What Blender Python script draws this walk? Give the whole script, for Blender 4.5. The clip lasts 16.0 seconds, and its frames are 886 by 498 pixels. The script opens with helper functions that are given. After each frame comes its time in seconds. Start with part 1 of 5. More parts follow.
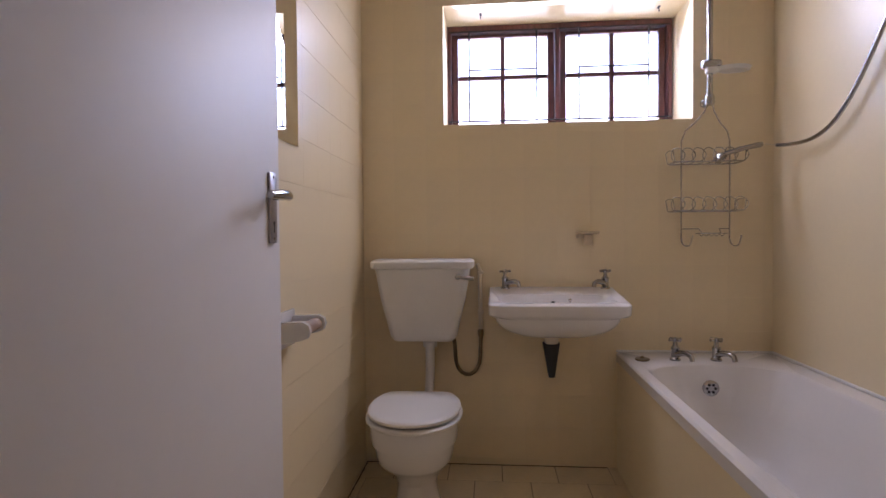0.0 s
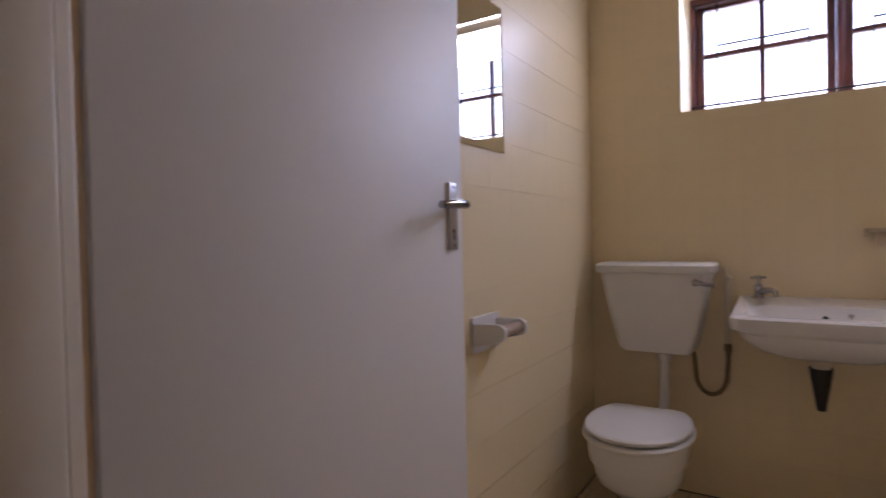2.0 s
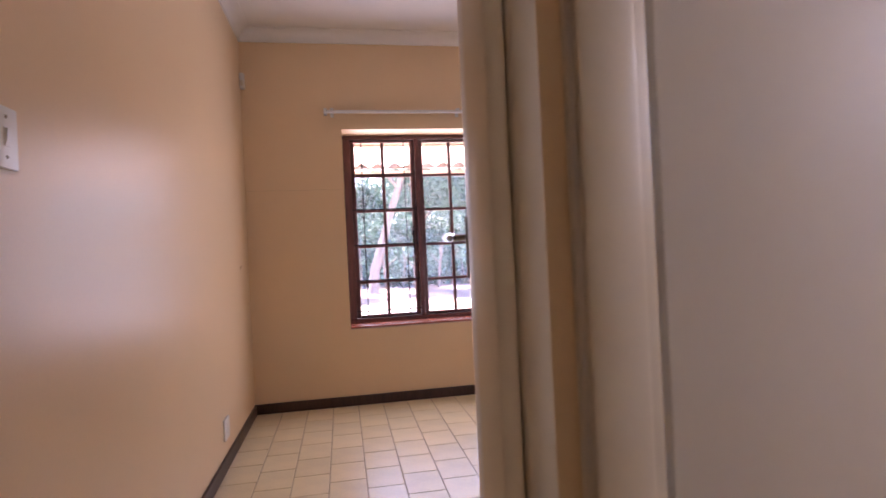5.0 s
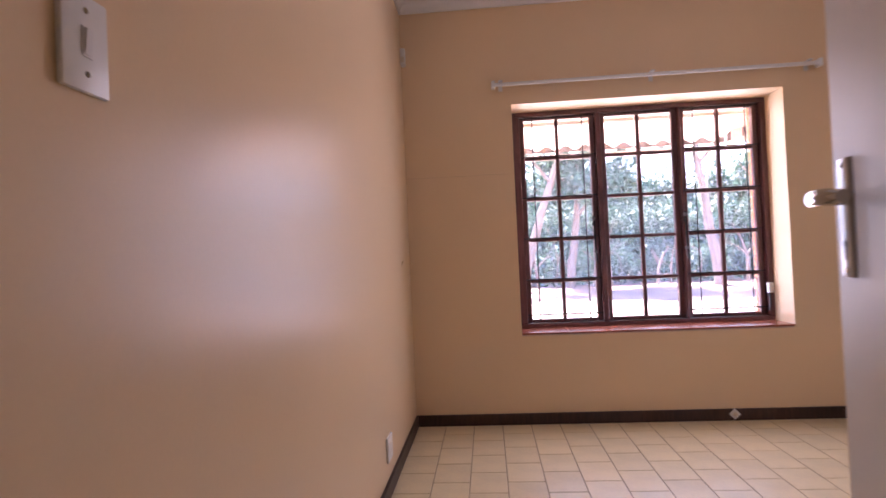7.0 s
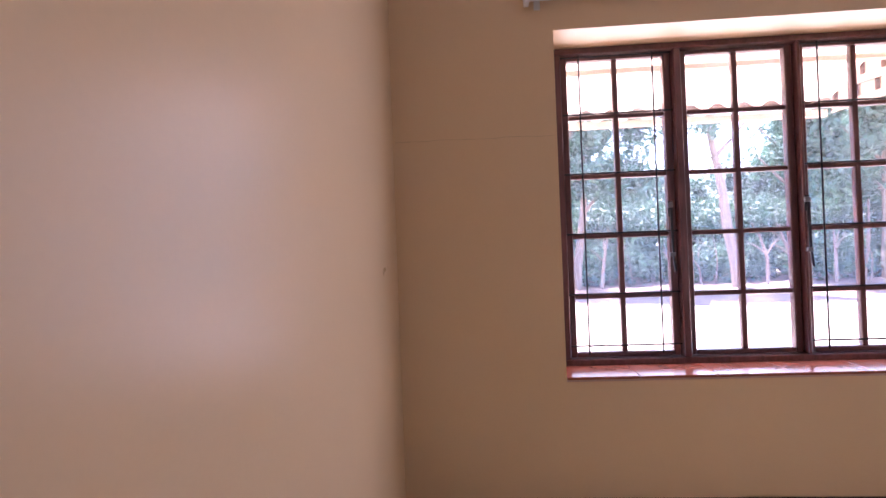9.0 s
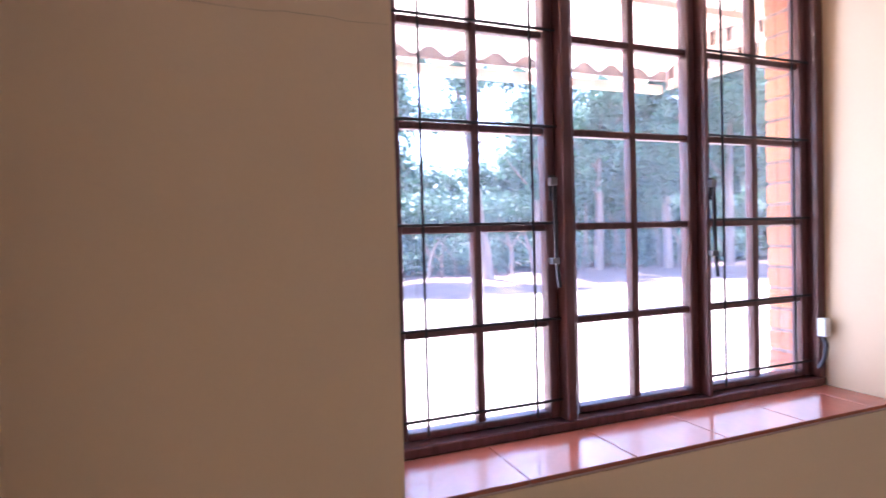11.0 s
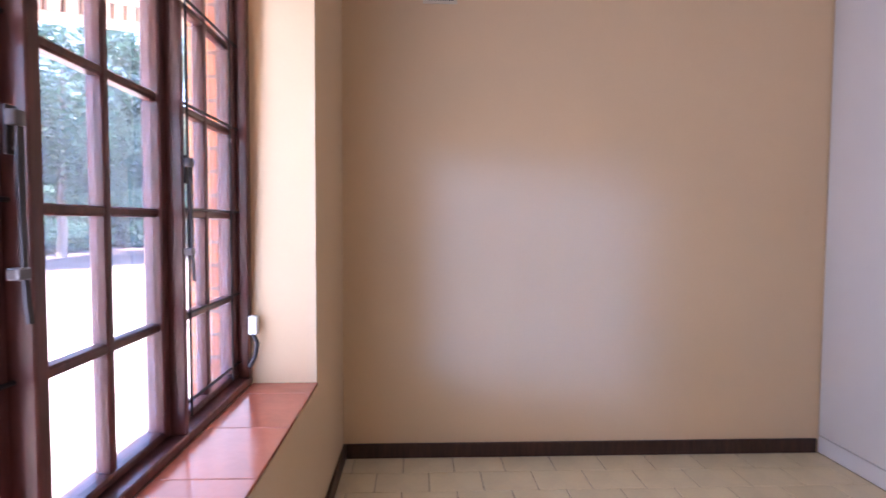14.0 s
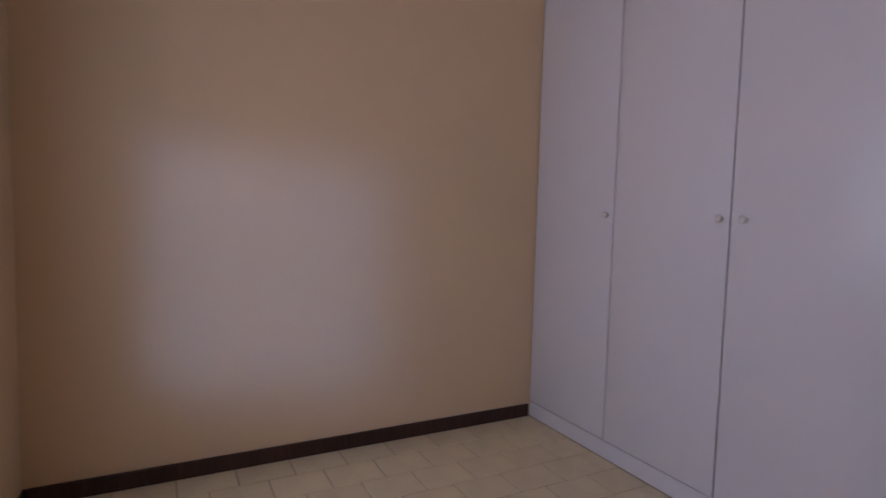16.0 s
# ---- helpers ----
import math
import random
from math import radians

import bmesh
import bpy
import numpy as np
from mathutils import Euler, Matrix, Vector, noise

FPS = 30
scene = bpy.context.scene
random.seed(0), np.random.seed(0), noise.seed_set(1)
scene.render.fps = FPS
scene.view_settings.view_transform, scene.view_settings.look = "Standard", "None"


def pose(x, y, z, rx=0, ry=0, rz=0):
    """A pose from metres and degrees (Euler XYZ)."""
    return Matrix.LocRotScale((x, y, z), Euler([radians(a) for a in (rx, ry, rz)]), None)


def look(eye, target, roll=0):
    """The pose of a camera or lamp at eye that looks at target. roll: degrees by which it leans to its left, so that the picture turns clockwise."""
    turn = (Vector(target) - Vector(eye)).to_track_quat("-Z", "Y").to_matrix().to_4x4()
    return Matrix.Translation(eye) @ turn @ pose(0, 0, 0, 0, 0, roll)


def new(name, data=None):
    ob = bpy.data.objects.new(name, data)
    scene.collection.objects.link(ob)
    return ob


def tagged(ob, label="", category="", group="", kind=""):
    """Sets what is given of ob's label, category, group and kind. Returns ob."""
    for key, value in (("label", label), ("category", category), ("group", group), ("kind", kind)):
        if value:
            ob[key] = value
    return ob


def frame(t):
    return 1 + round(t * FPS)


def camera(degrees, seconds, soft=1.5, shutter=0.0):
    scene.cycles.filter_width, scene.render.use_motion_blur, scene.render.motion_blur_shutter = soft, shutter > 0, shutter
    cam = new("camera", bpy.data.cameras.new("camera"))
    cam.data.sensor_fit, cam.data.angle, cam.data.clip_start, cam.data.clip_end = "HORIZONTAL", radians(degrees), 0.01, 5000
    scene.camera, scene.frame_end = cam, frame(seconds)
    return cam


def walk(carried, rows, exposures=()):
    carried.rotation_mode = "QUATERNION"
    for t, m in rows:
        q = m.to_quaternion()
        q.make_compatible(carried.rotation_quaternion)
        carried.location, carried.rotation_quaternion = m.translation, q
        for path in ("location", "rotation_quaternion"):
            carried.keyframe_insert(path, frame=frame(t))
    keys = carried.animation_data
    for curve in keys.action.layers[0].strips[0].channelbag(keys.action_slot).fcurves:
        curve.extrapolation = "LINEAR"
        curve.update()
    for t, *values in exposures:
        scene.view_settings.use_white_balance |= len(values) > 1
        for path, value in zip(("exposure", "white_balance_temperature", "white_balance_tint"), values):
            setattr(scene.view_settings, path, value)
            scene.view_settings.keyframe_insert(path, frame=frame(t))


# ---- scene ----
cam = camera(77.6, 16.0, soft=1.5, shutter=0.4)
PATH = [
    (0, (0.682, -4.324, 1.155), (2.651, -3.978, 1.108), -0.5),
    (0.5, (0.707, -4.381, 1.152), (2.652, -3.915, 1.108), -0.7),
    (1, (0.739, -4.433, 1.162), (2.629, -3.783, 1.118), -0.8),
    (1.5, (0.782, -4.486, 1.172), (2.564, -3.579, 1.129), -1.1),
    (2, (0.796, -4.518, 1.170), (2.376, -3.293, 1.132), -1.3),
    (2.5, (0.795, -4.521, 1.176), (2.150, -3.050, 1.138), -1.3),
    (3, (0.797, -4.519, 1.203), (1.921, -2.866, 1.157), -2.1),
    (3.5, (0.78, -4.502, 1.224), (1.694, -2.724, 1.179), -2.9),
    (4.0, (0.777, -4.465, 1.187), (1.464, -2.587, 1.166), -3.4),
    (4.5, (0.751, -4.423, 1.174), (1.257, -2.488, 1.169), -3.0),
    (6.8, (0.522, -3.832, 1.154), (0.419, -1.835, 1.177), -2.7),
    (7.0, (0.530, -3.738, 1.151), (0.371, -1.745, 1.177), -2.6),
    (7.5, (0.483, -3.428, 1.185), (0.273, -1.439, 1.201), -2.6),
    (8.0, (0.445, -3.119, 1.171), (0.206, -1.133, 1.195), -2.4),
    (10.3, (0.344, -1.617, 1.202), (0.645, 0.36, 1.188), -1.9),
    (10.5, (0.355, -1.489, 1.205), (0.758, 0.47, 1.186), -1.9),
    (11, (0.386, -1.185, 1.214), (1.11, 0.679, 1.169), -1.6),
    (11.5, (0.44, -0.942, 1.234), (1.545, 0.723, 1.161), -1.3),
    (12, (0.514, -0.742, 1.196), (1.918, 0.68, 1.117), -0.9),
    (12.5, (0.53, -0.56, 1.197), (2.219, 0.508, 1.109), -0.5),
    (13, (0.499, -0.454, 1.207), (2.387, 0.197, 1.113), -0.1),
    (13.5, (0.454, -0.4, 1.218), (2.439, -0.176, 1.119), 0.5),
    (14, (0.425, -0.383, 1.215), (2.421, -0.471, 1.117), 0.3),
    (14.5, (0.422, -0.403, 1.22), (2.396, -0.705, 1.111), 0.7),
    (15, (0.417, -0.409, 1.236), (2.351, -0.906, 1.111), 0.9),
    (15.5, (0.462, -0.438, 1.236), (2.329, -1.144, 1.102), 1.3),
    (16, (0.542, -0.501, 1.256), (2.313, -1.419, 1.107), 1.5),
]
EXPO = [(0, 3.25, 5750, 34), (1.5, 3.2, 5800, 35), (2.5, 2.75, 5800, 34), (3.0, 3.0, 6050, 38), (3.5, 3.3, 6150, 39), (4.5, 3.6, 6500, 41), (7, 3.52, 6350, 44), (8, 3.3, 6300, 44),
        (10.3, 3.62, 5600, 33), (11.5, 3.2, 5500, 32), (12.0, 3.58, 5430, 32), (12.5, 3.72, 5380, 32), (13.5, 3.34, 5600, 33), (14.0, 3.4, 5720, 33), (14.5, 3.1, 5900, 34), (15.5, 2.6, 5900, 35), (16, 2.35, 5850, 35)]
walk(cam, [(t, look(eye, target, roll)) for t, eye, target, roll in PATH], EXPO)

# ---- world, sun, exposure ----
SUN_EL, SUN_AZ = 66.0, -28.0   # degrees; azimuth from +y towards +x
world = bpy.data.worlds.new("sky")
scene.world = world
world.use_nodes = True
wn = world.node_tree
wn.nodes.clear()
sky = wn.nodes.new("ShaderNodeTexSky")
sky.sky_type, sky.sun_disc = "NISHITA", False
sky.sun_elevation, sky.sun_rotation = radians(SUN_EL), radians(SUN_AZ)
bg = wn.nodes.new("ShaderNodeBackground")
bg.inputs["Strength"].default_value = 0.15
wout = wn.nodes.new("ShaderNodeOutputWorld")
wn.links.new(sky.outputs[0], bg.inputs[0])
wn.links.new(bg.outputs[0], wout.inputs[0])
sun = new("sun", bpy.data.lights.new("sun", "SUN"))
sun.data.energy, sun.data.angle, sun.data.color = 4.0, radians(0.5), (1.0, 0.94, 0.85)
_el, _az = radians(SUN_EL), radians(SUN_AZ)
sun_way = Vector((math.sin(_az) * math.cos(_el), math.cos(_az) * math.cos(_el), math.sin(_el)))
sun.matrix_basis = look(sun_way * 30, (0, 0, 0))


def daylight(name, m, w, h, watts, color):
    """A lamp for the sky's light at or near a window opening."""
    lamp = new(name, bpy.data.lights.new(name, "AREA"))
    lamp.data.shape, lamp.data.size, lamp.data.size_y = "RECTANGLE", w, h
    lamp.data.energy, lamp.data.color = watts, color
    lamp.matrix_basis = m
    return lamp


daylight("daylight_bedroom", look((1.625, 0.215, 1.38), (1.625, -2.0, 1.30)), 1.66, 1.46, 2.15, (0.72, 0.86, 1.0))
# for low open sky at one side: lamp added indoors, lights the far wall
side_lamp = daylight("added_side_daylight", look((2.035, -0.27, 1.16), (2.885, -0.80, 0.98)), 0.95, 1.12, 0.135, (0.24, 0.50, 1.0))
side_lamp.data.spread = radians(20)
daylight("daylight_bathroom", look((3.95, -4.44, 2.25), (2.0, -4.50, 1.35)), 1.7, 1.0, 2.75, (0.68, 0.85, 1.0))
daylight("daylight_bathroom_head", look((3.55, -4.45, 2.27), (3.0, -4.50, 1.75)), 1.1, 0.24, 1.7, (0.86, 0.92, 1.0))


# ---- materials ----
def mat(name, color, rough=0.6, metal=0.0, var=0.08, scale=3.0, grain=60.0, bump=0.15, depth=0.002, spec=0.5, rvar=0.1, coat=0.0, island=0.0, objrand=0.0, stain=None):
    """A surface with colour variation at two scales, uneven gloss and fine relief."""
    m = bpy.data.materials.new(name)
    m.use_nodes = True
    nt = m.node_tree
    p = nt.nodes["Principled BSDF"]
    N, L = nt.nodes.new, nt.links.new
    tc = N("ShaderNodeTexCoord")
    big = N("ShaderNodeTexNoise"); big.inputs["Scale"].default_value = scale; big.inputs["Detail"].default_value = 5
    fine = N("ShaderNodeTexNoise"); fine.inputs["Scale"].default_value = grain; fine.inputs["Detail"].default_value = 3
    L(tc.outputs["Object"], big.inputs["Vector"]); L(tc.outputs["Object"], fine.inputs["Vector"])
    add = N("ShaderNodeMath"); add.operation = "MULTIPLY_ADD"
    L(fine.outputs["Fac"], add.inputs[0]); add.inputs[1].default_value = 0.35; L(big.outputs["Fac"], add.inputs[2])
    last = add
    for amount, src in ((island, "geo"), (objrand, "obj")):
        if amount:
            n = N("ShaderNodeNewGeometry") if src == "geo" else N("ShaderNodeObjectInfo")
            a2 = N("ShaderNodeMath"); a2.operation = "MULTIPLY_ADD"
            L(n.outputs["Random Per Island" if src == "geo" else "Random"], a2.inputs[0]); a2.inputs[1].default_value = amount
            L(last.outputs[0], a2.inputs[2]); last = a2
    ramp = N("ShaderNodeValToRGB")
    c0 = [max(0, c * (1 - var)) for c in color]; c1 = [min(1, c * (1 + var)) for c in color]
    ramp.color_ramp.elements[0].position, ramp.color_ramp.elements[1].position = 0.35, 1.0 + island + objrand
    ramp.color_ramp.elements[0].color, ramp.color_ramp.elements[1].color = (*(stain or c0), 1), (*c1, 1)
    if stain:
        e = ramp.color_ramp.elements.new(0.5); e.color = (*c0, 1)
    L(last.outputs[0], ramp.inputs[0]); L(ramp.outputs[0], p.inputs["Base Color"])
    mr = N("ShaderNodeMapRange"); mr.inputs["To Min"].default_value = max(0.02, rough - rvar); mr.inputs["To Max"].default_value = min(1, rough + rvar)
    L(big.outputs["Fac"], mr.inputs["Value"]); L(mr.outputs[0], p.inputs["Roughness"])
    p.inputs["Metallic"].default_value = metal
    p.inputs["Specular IOR Level"].default_value = spec
    p.inputs["Coat Weight"].default_value = coat
    if bump:
        b = N("ShaderNodeBump"); b.inputs["Strength"].default_value = bump; b.inputs["Distance"].default_value = depth
        L(add.outputs[0], b.inputs["Height"]); L(b.outputs[0], p.inputs["Normal"])
    return m


def glass_mat(name, rough=0.0, haze=0.046):
    """Clear glass with a thin uneven bluish film that paints in the glare haze."""
    m = bpy.data.materials.new(name)
    m.use_nodes = True
    nt = m.node_tree
    p, out = nt.nodes["Principled BSDF"], nt.nodes["Material Output"]
    p.inputs["Base Color"].default_value = (0.97, 0.985, 0.98, 1)
    p.inputs["Transmission Weight"].default_value = 1.0
    p.inputs["Roughness"].default_value = rough
    p.inputs["IOR"].default_value = 1.45
    N, L = nt.nodes.new, nt.links.new
    tc = N("ShaderNodeTexCoord")
    noi = N("ShaderNodeTexNoise"); noi.inputs["Scale"].default_value = 4.0; noi.inputs["Detail"].default_value = 5
    amt = N("ShaderNodeMapRange"); amt.inputs["To Min"].default_value = haze * 0.5; amt.inputs["To Max"].default_value = haze * 1.5
    # translucent bluish veil, lifts the darks seen through the panes like glare
    film = N("ShaderNodeBsdfTranslucent"); film.inputs["Color"].default_value = (0.55, 0.72, 1.0, 1)
    mx = N("ShaderNodeMixShader")
    L(tc.outputs["Object"], noi.inputs["Vector"]); L(noi.outputs["Fac"], amt.inputs["Value"]); L(amt.outputs[0], mx.inputs[0])
    L(p.outputs[0], mx.inputs[1]); L(film.outputs[0], mx.inputs[2]); L(mx.outputs[0], out.inputs["Surface"])
    return m


def wood_mat(name, color, dark, rough=0.35):
    """Stained timber with grain along its length."""
    m = bpy.data.materials.new(name)
    m.use_nodes = True
    nt = m.node_tree
    p = nt.nodes["Principled BSDF"]
    N, L = nt.nodes.new, nt.links.new
    tc = N("ShaderNodeTexCoord"); mp = N("ShaderNodeMapping"); mp.inputs["Scale"].default_value = (40, 40, 5)
    n1 = N("ShaderNodeTexNoise"); n1.inputs["Scale"].default_value = 1.5; n1.inputs["Detail"].default_value = 6
    n2 = N("ShaderNodeTexNoise"); n2.inputs["Scale"].default_value = 4.0
    ramp = N("ShaderNodeValToRGB")
    ramp.color_ramp.elements[0].color, ramp.color_ramp.elements[1].color = (*dark, 1), (*color, 1)
    ramp.color_ramp.elements[0].position, ramp.color_ramp.elements[1].position = 0.3, 0.75
    L(tc.outputs["Object"], mp.inputs[0]); L(mp.outputs[0], n1.inputs[0]); L(tc.outputs["Object"], n2.inputs[0])
    a = N("ShaderNodeMath"); a.operation = "MULTIPLY_ADD"; a.inputs[1].default_value = 0.5
    L(n2.outputs["Fac"], a.inputs[0]); L(n1.outputs["Fac"], a.inputs[2])
    s = N("ShaderNodeMath"); s.operation = "SUBTRACT"; s.inputs[1].default_value = 0.25
    L(a.outputs[0], s.inputs[0]); L(s.outputs[0], ramp.inputs[0]); L(ramp.outputs[0], p.inputs["Base Color"])
    p.inputs["Roughness"].default_value = rough
    b = N("ShaderNodeBump"); b.inputs["Strength"].default_value = 0.2; b.inputs["Distance"].default_value = 0.001
    L(n1.outputs["Fac"], b.inputs["Height"]); L(b.outputs[0], p.inputs["Normal"])
    return m


M_WALL = mat("cream_wall_paint", (0.80, 0.595, 0.37), rough=0.30, spec=0.15, var=0.04, scale=1.2, grain=90, bump=0.25, depth=0.002, rvar=0.06)
M_BATHWALL = mat("cream_painted_tile", (0.85, 0.715, 0.46), rough=0.34, var=0.04, scale=1.5, grain=40, bump=0.12, depth=0.002, rvar=0.06)
M_WHITE = mat("white_ceiling_paint", (0.82, 0.80, 0.77), rough=0.8, var=0.03, scale=1.0, grain=80, bump=0.1)
M_ENAMEL = mat("white_enamel_door_paint", (0.80, 0.77, 0.74), rough=0.5, spec=0.35, var=0.03, scale=1.2, grain=30, bump=0.12, depth=0.001, rvar=0.05)
M_FRAME = mat("cream_frame_enamel", (0.73, 0.64, 0.50), rough=0.4, var=0.05, scale=3, grain=50, bump=0.15, depth=0.001)
M_MELAMINE = mat("white_melamine", (0.80, 0.79, 0.80), rough=0.30, rvar=0.015, var=0.01, scale=1.0, grain=120, bump=0.05, depth=0.0005)
M_SKIRT = wood_mat("dark_skirting_wood", (0.07, 0.03, 0.02), (0.03, 0.013, 0.009), 0.4)
M_WINWOOD = wood_mat("mahogany_window_wood", (0.175, 0.066, 0.062), (0.085, 0.033, 0.032), 0.3)
M_FLOOR = mat("cream_floor_tile", (0.72, 0.60, 0.38), rough=0.35, var=0.12, scale=6, grain=45, bump=0.12, depth=0.001, objrand=0.25, rvar=0.1)
M_GROUT = mat("brown_grout", (0.40, 0.30, 0.19), rough=0.9, var=0.2, scale=8, grain=120, bump=0.3)
M_SILL = mat("red_quarry_tile", (0.32, 0.088, 0.05), rough=0.16, var=0.18, scale=7, grain=60, bump=0.12, depth=0.001, objrand=0.2, rvar=0.08)
M_PALEGROUT = mat("pale_sill_grout", (0.6, 0.42, 0.34), rough=0.85, var=0.15)
M_GLASS = glass_mat("window_glass")
M_STEEL = mat("grey_worn_steel", (0.17, 0.155, 0.16), rough=0.45, metal=0.3, var=0.2, scale=20, bump=0.1)
M_IRON = mat("dark_painted_steel", (0.035, 0.03, 0.035), rough=0.45, metal=0.3, var=0.2, scale=20, bump=0.1)
M_PLASTIC = mat("white_plastic", (0.78, 0.76, 0.72), rough=0.35, var=0.03, scale=10, bump=0.03)
M_OLDPLASTIC = mat("aged_cream_plastic", (0.72, 0.64, 0.5), rough=0.45, var=0.06, scale=12, bump=0.05)
M_CHROME = mat("worn_chrome", (0.40, 0.395, 0.39), rough=0.12, metal=1.0, var=0.08, scale=15, grain=90, bump=0.04, rvar=0.08)
M_ALU = mat("satin_aluminium", (0.42, 0.40, 0.39), rough=0.32, metal=1.0, var=0.08, scale=12, grain=150, bump=0.05)
M_BRASSDARK = mat("dark_patinated_brass", (0.22, 0.17, 0.10), rough=0.4, metal=0.9, var=0.3, scale=25, bump=0.1)
M_CERAMIC = mat("white_glazed_ceramic", (0.80, 0.78, 0.76), rough=0.1, var=0.015, scale=3, bump=0.01, rvar=0.03, coat=0.3)
M_BATH = mat("white_bath_acrylic", (0.80, 0.77, 0.73), rough=0.22, var=0.03, scale=4, bump=0.02, rvar=0.06)
M_BLACK = mat("black_rubber", (0.012, 0.012, 0.012), rough=0.45, var=0.2, scale=20, bump=0.1)
M_DARKHOLE = mat("dark_recess", (0.02, 0.017, 0.015), rough=0.9, var=0.2, bump=0)
M_BRICK = mat("orange_face_brick", (0.50, 0.19, 0.08), rough=0.85, var=0.3, scale=12, grain=70, bump=0.5, depth=0.004, objrand=0.4, island=0.0)
M_MORTAR = mat("brown_mortar", (0.26, 0.19, 0.14), rough=0.95, var=0.15, scale=20, bump=0.4)
M_CRACK = mat("crack_shadow_paint", (0.55, 0.40, 0.26), rough=0.9, var=0.2, bump=0)
# one eave timber in two tones: sunlight and shade are put into the colour
M_EAVEWOOD = mat("pine_painted_sunlit", (0.76, 0.61, 0.47), rough=0.7, var=0.2, scale=6, grain=60, bump=0.2)
M_EAVESHADE = mat("brown_timber_painted_shade", (0.20, 0.11, 0.075), rough=0.8, var=0.25, scale=8, grain=60, bump=0.2)
M_GROUND = mat("pale_dry_ground", (0.42, 0.34, 0.26), rough=0.95, var=0.25, scale=0.8, grain=14, bump=0.5, depth=0.02, stain=(0.20, 0.22, 0.11))
# litter brown with dappled tree shade put into its darker tones
M_SOIL = mat("dry_leaf_litter", (0.25, 0.17, 0.14), rough=0.95, var=0.35, scale=1.6, grain=9, bump=0.6, depth=0.03, stain=(0.13, 0.10, 0.075))
M_BARK = mat("pale_bark", (0.25, 0.19, 0.16), rough=0.9, var=0.35, scale=6, grain=30, bump=0.6, depth=0.01)
M_OUTWALL = mat("white_outer_plaster", (0.75, 0.72, 0.68), rough=0.9, var=0.06, scale=2, bump=0.2)


def sheet_mat():
    """Weathered translucent roof sheeting that lets some sun through."""
    m = bpy.data.materials.new("translucent_roof_sheet")
    m.use_nodes = True
    nt = m.node_tree
    p, out = nt.nodes["Principled BSDF"], nt.nodes["Material Output"]
    N, L = nt.nodes.new, nt.links.new
    noi = N("ShaderNodeTexNoise"); noi.inputs["Scale"].default_value = 3.0
    ramp = N("ShaderNodeValToRGB")
    ramp.color_ramp.elements[0].color, ramp.color_ramp.elements[1].color = (0.76, 0.66, 0.56, 1), (0.88, 0.84, 0.77, 1)
    L(noi.outputs["Fac"], ramp.inputs[0]); L(ramp.outputs[0], p.inputs["Base Color"])
    p.inputs["Roughness"].default_value = 0.6
    tr = N("ShaderNodeBsdfTranslucent"); L(ramp.outputs[0], tr.inputs["Color"])
    mx = N("ShaderNodeMixShader"); mx.inputs[0].default_value = 0.7
    L(p.outputs[0], mx.inputs[1]); L(tr.outputs[0], mx.inputs[2]); L(mx.outputs[0], out.inputs["Surface"])
    return m


M_SHEET = sheet_mat()


def leaf_mat():
    """Thin green leaves, a little glossy, that let sunlight through."""
    m = mat("hedge_leaves", (0.060, 0.128, 0.088), rough=0.5, var=0.6, scale=2, grain=9, bump=0, island=0.6)
    nt = m.node_tree
    p, out = nt.nodes["Principled BSDF"], nt.nodes["Material Output"]
    tr = nt.nodes.new("ShaderNodeBsdfTranslucent")
    mx = nt.nodes.new("ShaderNodeMixShader"); mx.inputs[0].default_value = 0.25
    nt.links.new(p.inputs["Base Color"].links[0].from_socket, tr.inputs["Color"])
    nt.links.new(p.outputs[0], mx.inputs[1]); nt.links.new(tr.outputs[0], mx.inputs[2]); nt.links.new(mx.outputs[0], out.inputs["Surface"])
    return m


M_LEAF = leaf_mat()


# ---- builders ----
def bx(bm, x0, x1, y0, y1, z0, z1, bev=0.0, seg=1):
    """Adds a box, with rounded edges if bev is given. Returns its vertices."""
    m = Matrix.LocRotScale(((x0 + x1) / 2, (y0 + y1) / 2, (z0 + z1) / 2), None, (abs(x1 - x0), abs(y1 - y0), abs(z1 - z0)))
    vs = bmesh.ops.create_cube(bm, size=1.0, matrix=m)["verts"]
    if bev:
        es = list({e for v in vs for e in v.link_edges})
        vs = bmesh.ops.bevel(bm, geom=es, offset=bev, segments=seg, affect="EDGES", profile=0.5)["verts"]
    return vs


def cyl(bm, a, b, r, r2=None, seg=16):
    """Adds a rod or cone between two points."""
    a, b = Vector(a), Vector(b)
    d = b - a
    m = Matrix.Translation((a + b) / 2) @ d.to_track_quat("Z", "Y").to_matrix().to_4x4()
    return bmesh.ops.create_cone(bm, cap_ends=True, segments=seg, radius1=r, radius2=r if r2 is None else r2, depth=d.length, matrix=m)["verts"]


